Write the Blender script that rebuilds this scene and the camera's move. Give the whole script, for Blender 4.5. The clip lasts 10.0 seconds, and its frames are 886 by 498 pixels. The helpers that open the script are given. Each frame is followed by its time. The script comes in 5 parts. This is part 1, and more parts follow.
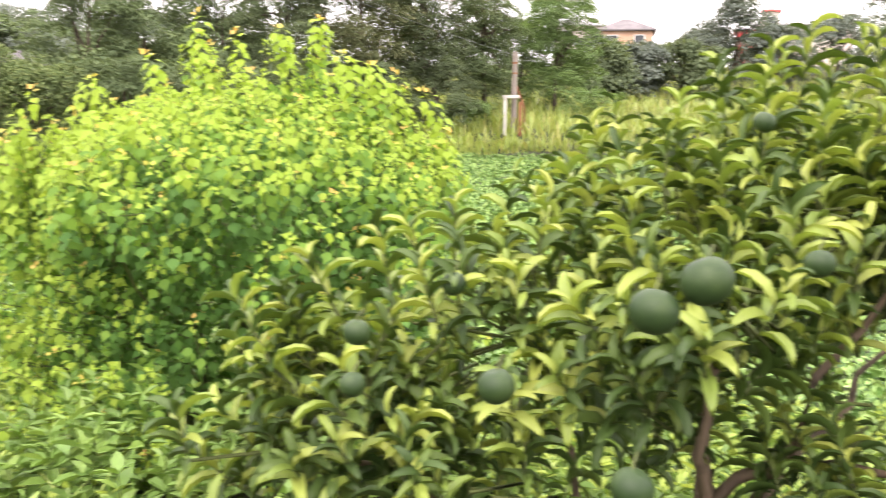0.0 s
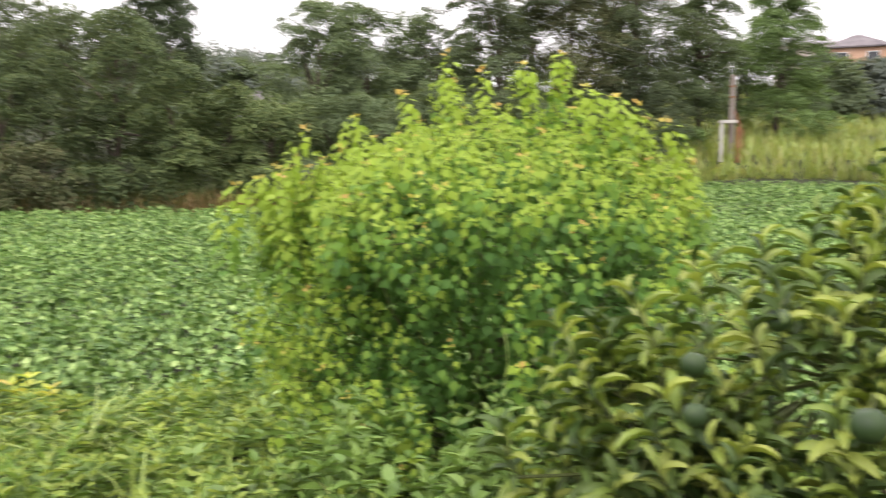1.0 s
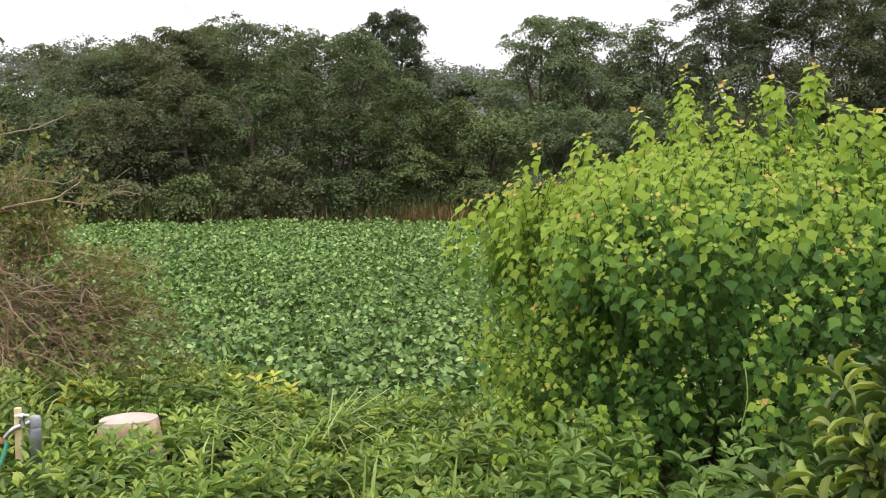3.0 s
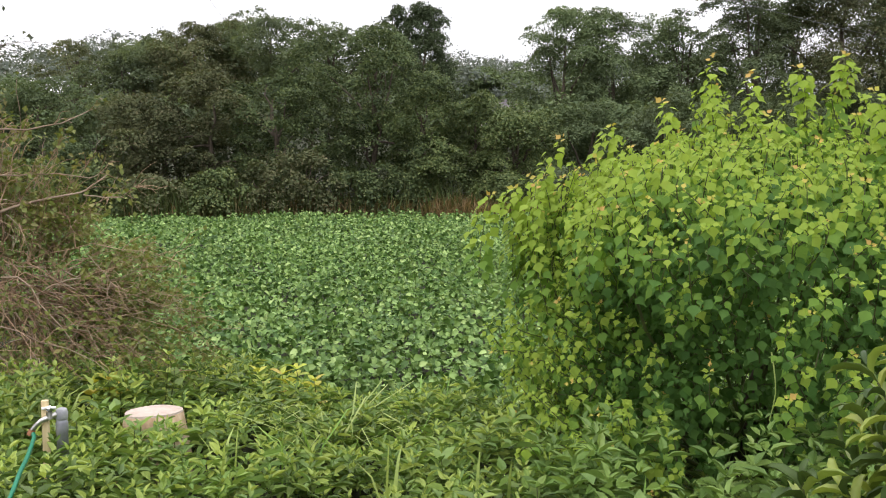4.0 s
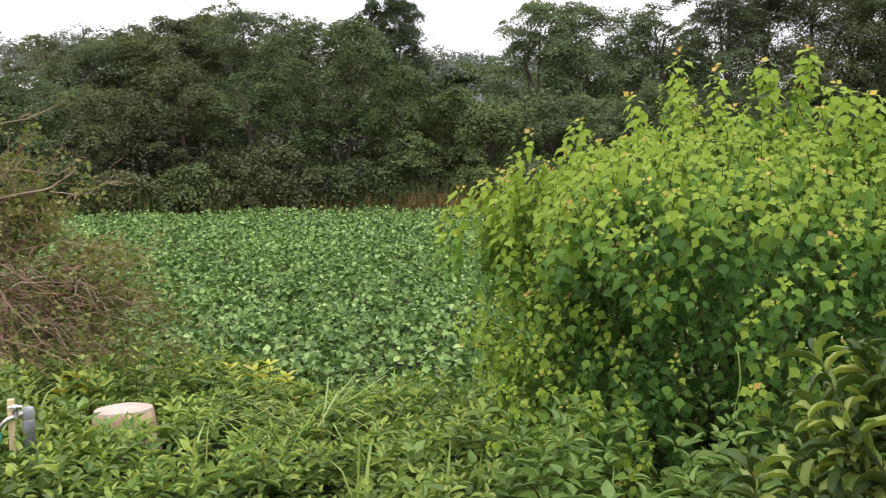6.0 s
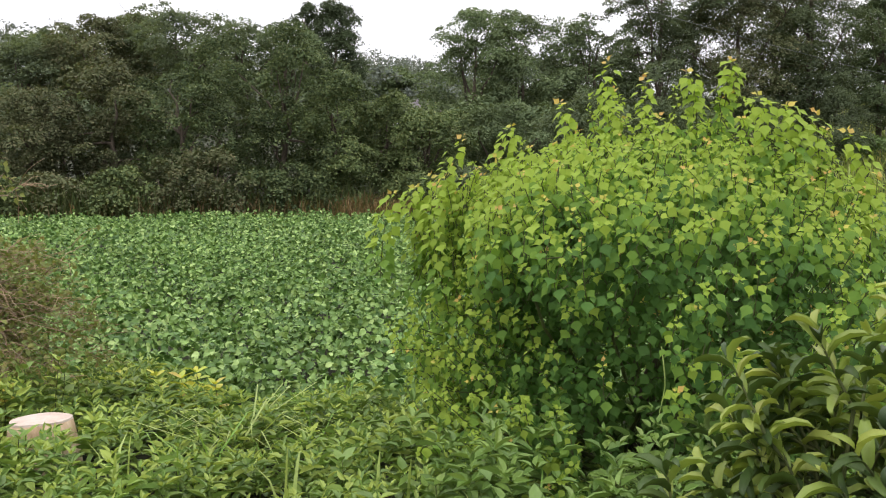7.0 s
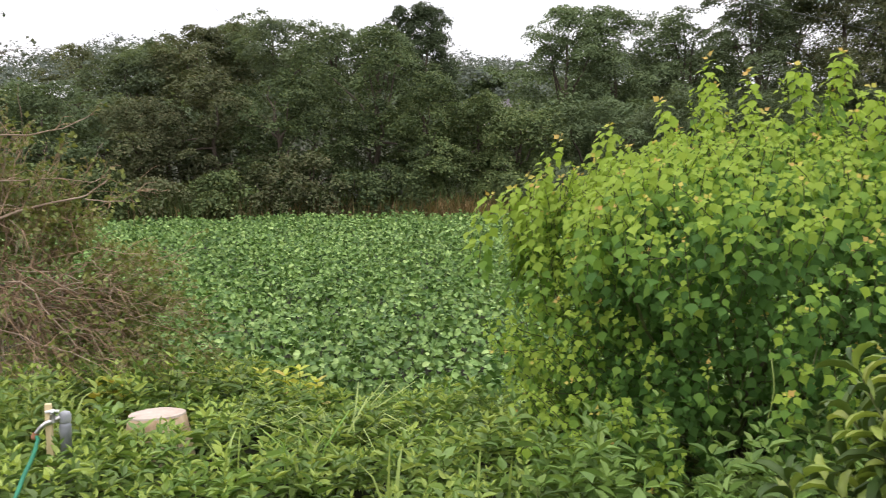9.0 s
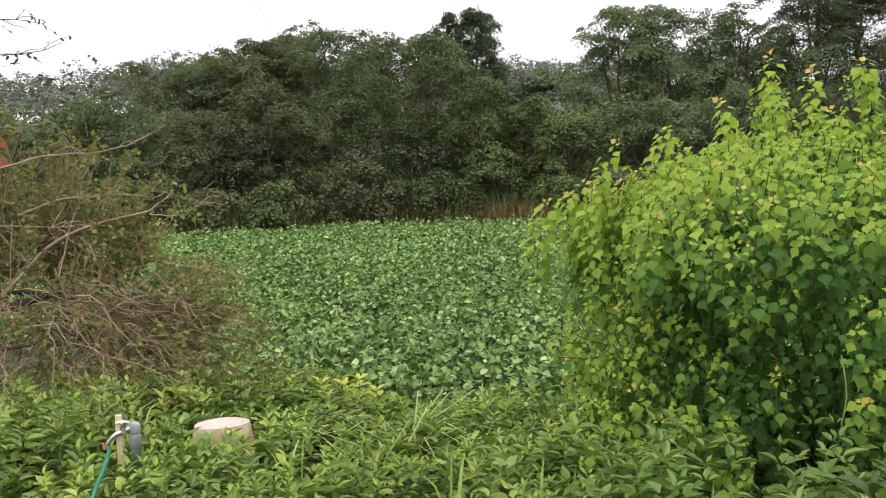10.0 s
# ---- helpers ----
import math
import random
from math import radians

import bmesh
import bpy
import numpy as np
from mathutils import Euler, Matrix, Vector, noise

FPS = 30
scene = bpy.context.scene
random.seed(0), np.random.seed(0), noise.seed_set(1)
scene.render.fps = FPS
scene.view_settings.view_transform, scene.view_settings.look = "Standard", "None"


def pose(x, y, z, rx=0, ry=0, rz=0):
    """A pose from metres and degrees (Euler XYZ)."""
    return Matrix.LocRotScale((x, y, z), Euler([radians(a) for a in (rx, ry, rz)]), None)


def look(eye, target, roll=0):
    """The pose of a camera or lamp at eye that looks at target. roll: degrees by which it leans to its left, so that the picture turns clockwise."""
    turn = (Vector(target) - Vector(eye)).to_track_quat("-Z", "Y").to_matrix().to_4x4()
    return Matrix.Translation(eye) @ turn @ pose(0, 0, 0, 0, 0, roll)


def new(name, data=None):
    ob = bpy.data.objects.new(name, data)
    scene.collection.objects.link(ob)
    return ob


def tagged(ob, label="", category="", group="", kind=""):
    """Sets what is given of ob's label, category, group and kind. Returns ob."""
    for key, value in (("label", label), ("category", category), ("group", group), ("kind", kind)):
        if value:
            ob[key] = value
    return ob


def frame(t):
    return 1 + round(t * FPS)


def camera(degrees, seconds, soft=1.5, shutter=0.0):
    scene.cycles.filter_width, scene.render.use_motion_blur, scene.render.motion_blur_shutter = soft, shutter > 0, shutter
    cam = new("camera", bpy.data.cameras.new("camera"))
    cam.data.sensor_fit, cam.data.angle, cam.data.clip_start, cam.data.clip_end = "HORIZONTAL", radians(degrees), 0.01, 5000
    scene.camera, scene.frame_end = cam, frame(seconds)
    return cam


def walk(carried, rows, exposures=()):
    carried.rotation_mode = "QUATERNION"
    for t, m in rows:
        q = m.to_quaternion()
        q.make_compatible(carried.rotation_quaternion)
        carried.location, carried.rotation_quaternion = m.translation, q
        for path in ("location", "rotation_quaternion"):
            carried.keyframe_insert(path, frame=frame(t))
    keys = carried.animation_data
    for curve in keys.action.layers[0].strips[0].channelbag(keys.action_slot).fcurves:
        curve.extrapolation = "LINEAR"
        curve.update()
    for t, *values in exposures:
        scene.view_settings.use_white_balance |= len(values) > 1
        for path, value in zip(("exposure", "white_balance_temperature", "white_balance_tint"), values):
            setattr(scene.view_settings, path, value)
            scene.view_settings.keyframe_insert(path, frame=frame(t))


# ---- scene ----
cam = camera(56.2, 10.0, soft=1.1, shutter=0.6)
PATH = [
    (0, (0.066, -0.076, 1.633), (0.052, 1.906, 1.361), 0.8),
    (0.5, (-0.016, -0.113, 1.639), (-0.233, 1.859, 1.389), 0.5),
    (1, (-0.117, -0.175, 1.65), (-0.615, 1.751, 1.442), 0.0),
    (1.5, (-0.192, -0.213, 1.654), (-0.901, 1.647, 1.459), -0.4),
    (2, (-0.206, -0.199, 1.664), (-1.075, 1.595, 1.513), 0.3),
    (3.5, (-0.191, -0.159, 1.672), (-1.187, 1.565, 1.482), 0.4),
    (4, (-0.202, -0.149, 1.671), (-1.225, 1.559, 1.477), 0.3),
    (4.5, (-0.192, -0.144, 1.669), (-1.192, 1.576, 1.47), 0.2),
    (5, (-0.173, -0.15, 1.668), (-1.174, 1.57, 1.469), -0.2),
    (6.5, (-0.163, -0.129, 1.669), (-1.081, 1.636, 1.46), 0.5),
    (7, (-0.149, -0.117, 1.668), (-0.988, 1.688, 1.475), 0.6),
    (7.5, (-0.145, -0.112, 1.667), (-0.988, 1.692, 1.482), 0.3),
    (8, (-0.155, -0.138, 1.674), (-1.092, 1.619, 1.484), -0.1),
    (8.5, (-0.166, -0.151, 1.676), (-1.159, 1.574, 1.486), -0.0),
    (9, (-0.172, -0.151, 1.676), (-1.204, 1.551, 1.482), -0.3),
    (9.5, (-0.184, -0.159, 1.688), (-1.287, 1.499, 1.503), -1.2),
    (10, (-0.193, -0.159, 1.691), (-1.333, 1.475, 1.512), -1.7),
]
walk(cam, [(t, look(eye, target, roll)) for t, eye, target, roll in PATH],
     [(0, 1.25, 7100, 20), (0.5, 1.2, 7000, 19), (1, 0.52, 6850, 19), (1.5, 0.12, 6850, 19), (2, 0.18, 6850, 19), (3.5, 0.0, 6580, 17), (10, 0.0, 6580, 17)])

# ---- world, sun, exposure ----
world = bpy.data.worlds.new("overcast_sky")
scene.world = world
world.use_nodes = True
wn, wl = world.node_tree.nodes, world.node_tree.links
sky = wn.new("ShaderNodeTexSky")
sky.sky_type, sky.sun_disc = "NISHITA", False
sky.sun_elevation, sky.sun_rotation = radians(58), radians(-150)
sky.dust_density = 3.0
cloud = wn.new("ShaderNodeTexNoise")
cloud.inputs["Scale"].default_value, cloud.inputs["Detail"].default_value = 1.6, 4.0
veil = wn.new("ShaderNodeValToRGB")
veil.color_ramp.elements[0].color = (10.0, 10.4, 10.9, 1)
veil.color_ramp.elements[1].color = (12.4, 12.5, 12.6, 1)
wl.new(cloud.outputs["Fac"], veil.inputs["Fac"])
blend = wn.new("ShaderNodeMix")
blend.data_type = "RGBA"
blend.inputs["Factor"].default_value = 0.9
wl.new(sky.outputs["Color"], blend.inputs["A"])
wl.new(veil.outputs["Color"], blend.inputs["B"])
# an overcast sky is brighter overhead than at the horizon
where, height, lift = wn.new("ShaderNodeTexCoord"), wn.new("ShaderNodeSeparateXYZ"), wn.new("ShaderNodeMapRange")
wl.new(where.outputs["Generated"], height.inputs["Vector"])
wl.new(height.outputs["Z"], lift.inputs["Value"])
lift.inputs["To Min"].default_value, lift.inputs["To Max"].default_value = 0.82, 1.95
whole = wn.new("ShaderNodeMix")
whole.data_type, whole.blend_type = "RGBA", "MULTIPLY"
whole.inputs["Factor"].default_value = 1.0
wl.new(blend.outputs["Result"], whole.inputs["A"])
wl.new(lift.outputs["Result"], whole.inputs["B"])
wl.new(whole.outputs["Result"], wn["Background"].inputs["Color"])
wn["Background"].inputs["Strength"].default_value = 0.118
sun = new("sun", bpy.data.lights.new("sun", "SUN"))
sun.data.energy, sun.data.angle, sun.data.color = 1.0, radians(40), (1.0, 0.97, 0.92)
sun.matrix_world = look((-3, -5, 10), (0, 2, 0))
tagged(sun, kind="structure")


# ---- materials ----
def nodes_of(name):
    m = bpy.data.materials.new(name)
    m.use_nodes = True
    return m, m.node_tree.nodes, m.node_tree.links, m.node_tree.nodes["Principled BSDF"]


def ramp(n, stops):
    r = n.new("ShaderNodeValToRGB")
    els = r.color_ramp.elements
    while len(els) < len(stops):
        els.new(0.5)
    for e, (p, c) in zip(els, stops):
        e.position, e.color = p, (*c, 1)
    return r


def leaf_mat(name, colours, rough=0.5, through_light=0.3, glow=(1.25, 1.2, 0.6), patch=1.2, vary=0.35, gloss=0.4, speck=0.3):
    """A leaf: its colour varies from leaf to leaf and in patches, and some light comes through it."""
    m, n, l, bsdf = nodes_of(name)
    geo, info = n.new("ShaderNodeNewGeometry"), n.new("ShaderNodeObjectInfo")
    add = n.new("ShaderNodeMath"); add.operation = "ADD"
    frac = n.new("ShaderNodeMath"); frac.operation = "FRACT"
    l.new(geo.outputs["Random Per Island"], add.inputs[0])
    l.new(info.outputs["Random"], add.inputs[1])
    l.new(add.outputs[0], frac.inputs[0])
    k = len(colours)
    r = ramp(n, [(i / max(1, k - 1), c) for i, c in enumerate(colours)])
    l.new(frac.outputs[0], r.inputs["Fac"])
    coarse = n.new("ShaderNodeTexNoise")
    coarse.inputs["Scale"].default_value, coarse.inputs["Detail"].default_value = patch, 3.0
    l.new(geo.outputs["Position"], coarse.inputs["Vector"])
    fine = n.new("ShaderNodeTexNoise")
    fine.inputs["Scale"].default_value, fine.inputs["Detail"].default_value = 55.0, 2.0
    l.new(geo.outputs["Position"], fine.inputs["Vector"])
    both = n.new("ShaderNodeMath"); both.operation = "MULTIPLY_ADD"
    l.new(fine.outputs["Fac"], both.inputs[0])
    both.inputs[1].default_value = speck
    l.new(coarse.outputs["Fac"], both.inputs[2])
    span = n.new("ShaderNodeMapRange")
    span.inputs["From Min"].default_value, span.inputs["From Max"].default_value = 0.25 + speck / 2, 0.75 + speck / 2
    span.inputs["To Min"].default_value, span.inputs["To Max"].default_value = 1 - vary, 1 + vary
    l.new(both.outputs[0], span.inputs["Value"])
    mul = n.new("ShaderNodeMix"); mul.data_type, mul.blend_type = "RGBA", "MULTIPLY"
    mul.inputs["Factor"].default_value = 1.0
    l.new(r.outputs["Color"], mul.inputs["A"])
    l.new(span.outputs["Result"], mul.inputs["B"])
    l.new(mul.outputs["Result"], bsdf.inputs["Base Color"])
    bsdf.inputs["Roughness"].default_value = rough
    bsdf.inputs["Specular IOR Level"].default_value = gloss
    warm = n.new("ShaderNodeMix"); warm.data_type, warm.blend_type = "RGBA", "MULTIPLY"
    warm.inputs["Factor"].default_value = 1.0
    l.new(mul.outputs["Result"], warm.inputs["A"])
    warm.inputs["B"].default_value = (*glow, 1)
    tr = n.new("ShaderNodeBsdfTranslucent")
    l.new(warm.outputs["Result"], tr.inputs["Color"])
    mix = n.new("ShaderNodeMixShader")
    mix.inputs["Fac"].default_value = through_light
    l.new(bsdf.outputs["BSDF"], mix.inputs[1])
    l.new(tr.outputs["BSDF"], mix.inputs[2])
    l.new(mix.outputs["Shader"], n["Material Output"].inputs["Surface"])
    return m


def rough_mat(name, stops, scale=6.0, rough=0.9, bump=0.4, stretch=(1, 1, 1), grain=60.0, metal=0.0, gloss=0.3):
    """Bark, wood, soil, concrete, metal, plaster: colour from two scales of noise, with relief."""
    m, n, l, bsdf = nodes_of(name)
    co = n.new("ShaderNodeTexCoord")
    mp = n.new("ShaderNodeMapping")
    mp.inputs["Scale"].default_value = stretch
    l.new(co.outputs["Object"], mp.inputs["Vector"])
    a, b = n.new("ShaderNodeTexNoise"), n.new("ShaderNodeTexNoise")
    a.inputs["Scale"].default_value, a.inputs["Detail"].default_value = scale, 6.0
    b.inputs["Scale"].default_value, b.inputs["Detail"].default_value = grain, 4.0
    for x in (a, b):
        l.new(mp.outputs["Vector"], x.inputs["Vector"])
    mixv = n.new("ShaderNodeMath"); mixv.operation = "MULTIPLY_ADD"
    l.new(b.outputs["Fac"], mixv.inputs[0])
    mixv.inputs[1].default_value = 0.35
    l.new(a.outputs["Fac"], mixv.inputs[2])
    span = n.new("ShaderNodeMapRange")
    span.inputs["From Min"].default_value, span.inputs["From Max"].default_value = 0.45, 0.9
    l.new(mixv.outputs[0], span.inputs["Value"])
    r = ramp(n, stops)
    l.new(span.outputs["Result"], r.inputs["Fac"])
    l.new(r.outputs["Color"], bsdf.inputs["Base Color"])
    bp = n.new("ShaderNodeBump")
    bp.inputs["Strength"].default_value, bp.inputs["Distance"].default_value = bump, 0.02
    l.new(mixv.outputs[0], bp.inputs["Height"])
    l.new(bp.outputs["Normal"], bsdf.inputs["Normal"])
    bsdf.inputs["Roughness"].default_value, bsdf.inputs["Metallic"].default_value = rough, metal
    bsdf.inputs["Specular IOR Level"].default_value = gloss
    return m


M = {
    "soil": rough_mat("soil", [(0, (0.020, 0.021, 0.011)), (0.6, (0.034, 0.038, 0.018)), (1, (0.036, 0.054, 0.02))], 1.2, 1.0, 0.8),
    "soy": leaf_mat("soybean_leaf", [(0.040, 0.095, 0.020), (0.084, 0.168, 0.037), (0.225, 0.355, 0.10), (0.056, 0.122, 0.025), (0.15, 0.262, 0.063), (0.345, 0.475, 0.16)], 0.5, 0.08, patch=0.5, vary=0.2, gloss=0.24),
    # the dark to pale tallow greens also carry the shrub's shade and lit top
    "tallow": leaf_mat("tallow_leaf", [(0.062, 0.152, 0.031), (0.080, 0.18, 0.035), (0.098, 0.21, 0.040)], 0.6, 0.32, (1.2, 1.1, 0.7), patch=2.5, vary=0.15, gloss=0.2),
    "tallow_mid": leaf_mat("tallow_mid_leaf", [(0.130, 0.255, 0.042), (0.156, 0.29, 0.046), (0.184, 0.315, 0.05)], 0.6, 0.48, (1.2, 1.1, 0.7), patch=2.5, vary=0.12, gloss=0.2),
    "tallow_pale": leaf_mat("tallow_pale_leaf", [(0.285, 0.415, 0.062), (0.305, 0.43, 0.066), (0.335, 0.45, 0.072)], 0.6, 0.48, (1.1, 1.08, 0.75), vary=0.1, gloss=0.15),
    "tallow_young": leaf_mat("tallow_young_leaf", [(0.46, 0.46, 0.09), (0.52, 0.43, 0.10), (0.54, 0.35, 0.11), (0.42, 0.47, 0.08)], 0.55, 0.33, (1.1, 1.0, 0.7), vary=0.15, gloss=0.2),
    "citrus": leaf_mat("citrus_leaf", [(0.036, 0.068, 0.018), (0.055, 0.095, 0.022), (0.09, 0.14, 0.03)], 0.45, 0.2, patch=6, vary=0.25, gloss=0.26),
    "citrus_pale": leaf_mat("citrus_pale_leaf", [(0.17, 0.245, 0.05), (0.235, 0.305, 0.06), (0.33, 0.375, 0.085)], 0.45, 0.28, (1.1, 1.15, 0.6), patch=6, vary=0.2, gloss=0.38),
    "weed": leaf_mat("weed_leaf", [(0.095, 0.172, 0.036), (0.135, 0.222, 0.045), (0.19, 0.275, 0.058)], 0.45, 0.2, patch=1.5, vary=0.35, gloss=0.4),
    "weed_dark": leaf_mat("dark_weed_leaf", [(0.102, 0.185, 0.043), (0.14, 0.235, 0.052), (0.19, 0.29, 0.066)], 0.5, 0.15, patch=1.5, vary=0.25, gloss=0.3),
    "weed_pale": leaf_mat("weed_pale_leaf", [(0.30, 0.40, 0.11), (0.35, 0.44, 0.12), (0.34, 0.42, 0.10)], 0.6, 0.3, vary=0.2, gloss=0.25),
    "weed_yellow": leaf_mat("weed_yellow_leaf", [(0.42, 0.50, 0.07), (0.55, 0.52, 0.07), (0.34, 0.46, 0.07), (0.50, 0.36, 0.08)], 0.5, 0.3, vary=0.2),
    "grass": leaf_mat("grass_blade", [(0.16, 0.32, 0.05), (0.22, 0.38, 0.07), (0.26, 0.40, 0.08)], 0.45, 0.3, vary=0.2),
    "grass_pale": leaf_mat("pale_grass_blade", [(0.30, 0.40, 0.11), (0.36, 0.44, 0.14)], 0.5, 0.3, vary=0.2),
    "grass_bank": leaf_mat("bank_grass", [(0.20, 0.28, 0.065), (0.29, 0.345, 0.09), (0.245, 0.32, 0.08), (0.37, 0.35, 0.13)], 0.6, 0.3, patch=0.15, vary=0.3),
    "grass_dry": leaf_mat("dry_grass", [(0.22, 0.15, 0.07), (0.30, 0.21, 0.10), (0.13, 0.13, 0.05)], 0.7, 0.25, patch=0.6, vary=0.3),
    # the dark and mid tree greens take extra blue, haze put into the colour
    "leaf_dark": leaf_mat("dark_tree_leaf", [(0.092, 0.124, 0.074), (0.116, 0.150, 0.086), (0.142, 0.178, 0.10)], 0.65, 0.36, patch=0.45, vary=0.40, gloss=0.08, speck=0.06),
    "leaf_mid": leaf_mat("green_tree_leaf", [(0.094, 0.134, 0.070), (0.118, 0.162, 0.080), (0.16, 0.205, 0.097)], 0.65, 0.22, patch=0.45, vary=0.40, gloss=0.08, speck=0.06),
    "leaf_olive": leaf_mat("olive_tree_leaf", [(0.108, 0.122, 0.060), (0.130, 0.143, 0.071), (0.090, 0.116, 0.058), (0.178, 0.165, 0.090)], 0.7, 0.2, patch=0.25, vary=0.45, gloss=0.08, speck=0.06),
    "leaf_fresh": leaf_mat("fresh_tree_leaf", [(0.076, 0.112, 0.050), (0.100, 0.140, 0.057), (0.130, 0.172, 0.066), (0.18, 0.21, 0.082)], 0.65, 0.16, patch=0.45, vary=0.42, gloss=0.08, speck=0.06),
    # darkened green: shade of the low boughs and hollows is put into the colour
    "leaf_shaded": leaf_mat("shaded_tree_leaf", [(0.054, 0.082, 0.040), (0.072, 0.104, 0.046), (0.098, 0.133, 0.054), (0.142, 0.17, 0.068)], 0.65, 0.14, patch=0.5, vary=0.42, gloss=0.08, speck=0.06),
    "leaf_ever": leaf_mat("evergreen_leaf", [(0.062, 0.088, 0.045), (0.078, 0.105, 0.054)], 0.6, 0.2, patch=0.4, vary=0.3, gloss=0.08, speck=0.06),
    "reed": leaf_mat("reed_blade", [(0.07, 0.11, 0.035), (0.10, 0.14, 0.045), (0.13, 0.14, 0.06)], 0.6, 0.25, vary=0.3, gloss=0.2),
    "leaf_light": leaf_mat("light_tree_leaf", [(0.13, 0.20, 0.08), (0.16, 0.24, 0.09), (0.12, 0.185, 0.075)], 0.65, 0.3, patch=0.35, vary=0.25, gloss=0.08, speck=0.06),
    # distance haze is mixed into this leaf colour, greyer and bluer
    "leaf_far": leaf_mat("hazy_wood_leaf", [(0.115, 0.142, 0.122), (0.135, 0.160, 0.136), (0.15, 0.174, 0.145)], 0.7, 0.25, patch=0.06, vary=0.3, gloss=0.08, speck=0.06),
    "leaf_shrub": leaf_mat("sparse_shrub_leaf", [(0.15, 0.19, 0.058), (0.22, 0.24, 0.075), (0.12, 0.17, 0.05), (0.25, 0.215, 0.09)], 0.6, 0.3, vary=0.3, gloss=0.2),
    "bark": rough_mat("bark", [(0, (0.05, 0.04, 0.03)), (1, (0.15, 0.12, 0.09))], 5, 0.95, 0.8, (1, 1, 0.25)),
    "twig": rough_mat("twig_bark", [(0, (0.21, 0.135, 0.08)), (0.6, (0.36, 0.24, 0.152)), (1, (0.52, 0.385, 0.26))], 3, 0.9, 0.5, (1, 1, 0.5)),
    "twig_pale": rough_mat("bleached_twig", [(0, (0.24, 0.17, 0.12)), (1, (0.43, 0.335, 0.25))], 4, 0.9, 0.4),
    "stem": rough_mat("green_stem", [(0, (0.05, 0.065, 0.022)), (1, (0.11, 0.13, 0.04))], 8, 0.7, 0.2),
    "citrus_bark": rough_mat("citrus_bark", [(0, (0.07, 0.052, 0.036)), (1, (0.19, 0.135, 0.095))], 14, 0.85, 0.5, (1, 1, 0.3)),
    "fruit": rough_mat("green_citrus_peel", [(0, (0.014, 0.032, 0.010)), (0.6, (0.022, 0.045, 0.012)), (1, (0.036, 0.062, 0.017))], 30, 0.5, 0.03, grain=420.0, gloss=0.28),
    "concrete": rough_mat("weathered_concrete", [(0, (0.26, 0.17, 0.09)), (0.45, (0.46, 0.34, 0.21)), (1, (0.60, 0.48, 0.34))], 9, 0.9, 0.5, (1, 1, 0.35)),
    "concrete_top": rough_mat("pale_concrete", [(0, (0.40, 0.31, 0.25)), (0.45, (0.53, 0.44, 0.37)), (1, (0.62, 0.54, 0.47))], 8, 0.9, 0.35),
    "stake": rough_mat("pale_wood", [(0, (0.58, 0.45, 0.24)), (1, (0.80, 0.67, 0.42))], 10, 0.8, 0.3, (1, 1, 0.15)),
    "pvc": rough_mat("grey_pipe_plastic", [(0, (0.17, 0.18, 0.20)), (1, (0.27, 0.28, 0.30))], 12, 0.5, 0.1),
    "tape": rough_mat("pale_grey_tape", [(0, (0.24, 0.25, 0.27)), (1, (0.42, 0.43, 0.44))], 20, 0.45, 0.3),
    "brass": rough_mat("worn_chrome", [(0, (0.30, 0.29, 0.27)), (1, (0.60, 0.59, 0.57))], 30, 0.28, 0.1, metal=1.0),
    "hose": rough_mat("green_hose_rubber", [(0, (0.01, 0.14, 0.075)), (1, (0.02, 0.22, 0.12))], 12, 0.45, 0.1),
    "rust": rough_mat("rusty_metal", [(0, (0.16, 0.06, 0.03)), (1, (0.32, 0.15, 0.08))], 9, 0.85, 0.4),
    "grey_pole": rough_mat("grey_weathered_pole", [(0, (0.16, 0.13, 0.11)), (1, (0.32, 0.28, 0.25))], 2, 0.9, 0.4, (1, 1, 0.2)),
    "white_post": rough_mat("white_weathered_post", [(0, (0.34, 0.32, 0.29)), (1, (0.56, 0.54, 0.50))], 2.5, 0.8, 0.3),
    "wire": rough_mat("grey_wire", [(0, (0.16, 0.16, 0.16)), (1, (0.24, 0.24, 0.24))], 2, 0.6, 0.1),
    "roof_dark": rough_mat("dark_roof_tile", [(0, (0.09, 0.08, 0.085)), (1, (0.17, 0.15, 0.155))], 0.8, 0.7, 0.4),
    "roof_grey": rough_mat("pale_roof_sheet", [(0, (0.36, 0.34, 0.37)), (1, (0.5, 0.47, 0.5))], 0.6, 0.6, 0.2),
    "wall_orange": rough_mat("orange_brick_wall", [(0, (0.46, 0.27, 0.18)), (1, (0.60, 0.40, 0.29))], 0.9, 0.9, 0.2),
    "wall_pale": rough_mat("pale_plaster", [(0, (0.58, 0.50, 0.44)), (1, (0.72, 0.66, 0.6))], 0.6, 0.9, 0.2),
    "red": rough_mat("faded_red_paint", [(0, (0.46, 0.06, 0.06)), (1, (0.62, 0.12, 0.11))], 1.5, 0.6, 0.1),
    "sign_red": rough_mat("red_sign_paint", [(0, (0.60, 0.04, 0.035)), (1, (0.72, 0.06, 0.05))], 4, 0.45, 0.05),
    "sign_white": rough_mat("white_sign_paint", [(0, (0.7, 0.7, 0.7)), (1, (0.82, 0.82, 0.82))], 4, 0.5, 0.05),
    "glass": rough_mat("dark_window_glass", [(0, (0.03, 0.035, 0.04)), (1, (0.05, 0.055, 0.06))], 1, 0.1, 0.0, gloss=0.6),
}

# ---- builders ----
rng = np.random.default_rng(7)


def unit(v):
    return v / np.maximum(np.linalg.norm(v, axis=-1, keepdims=True), 1e-9)


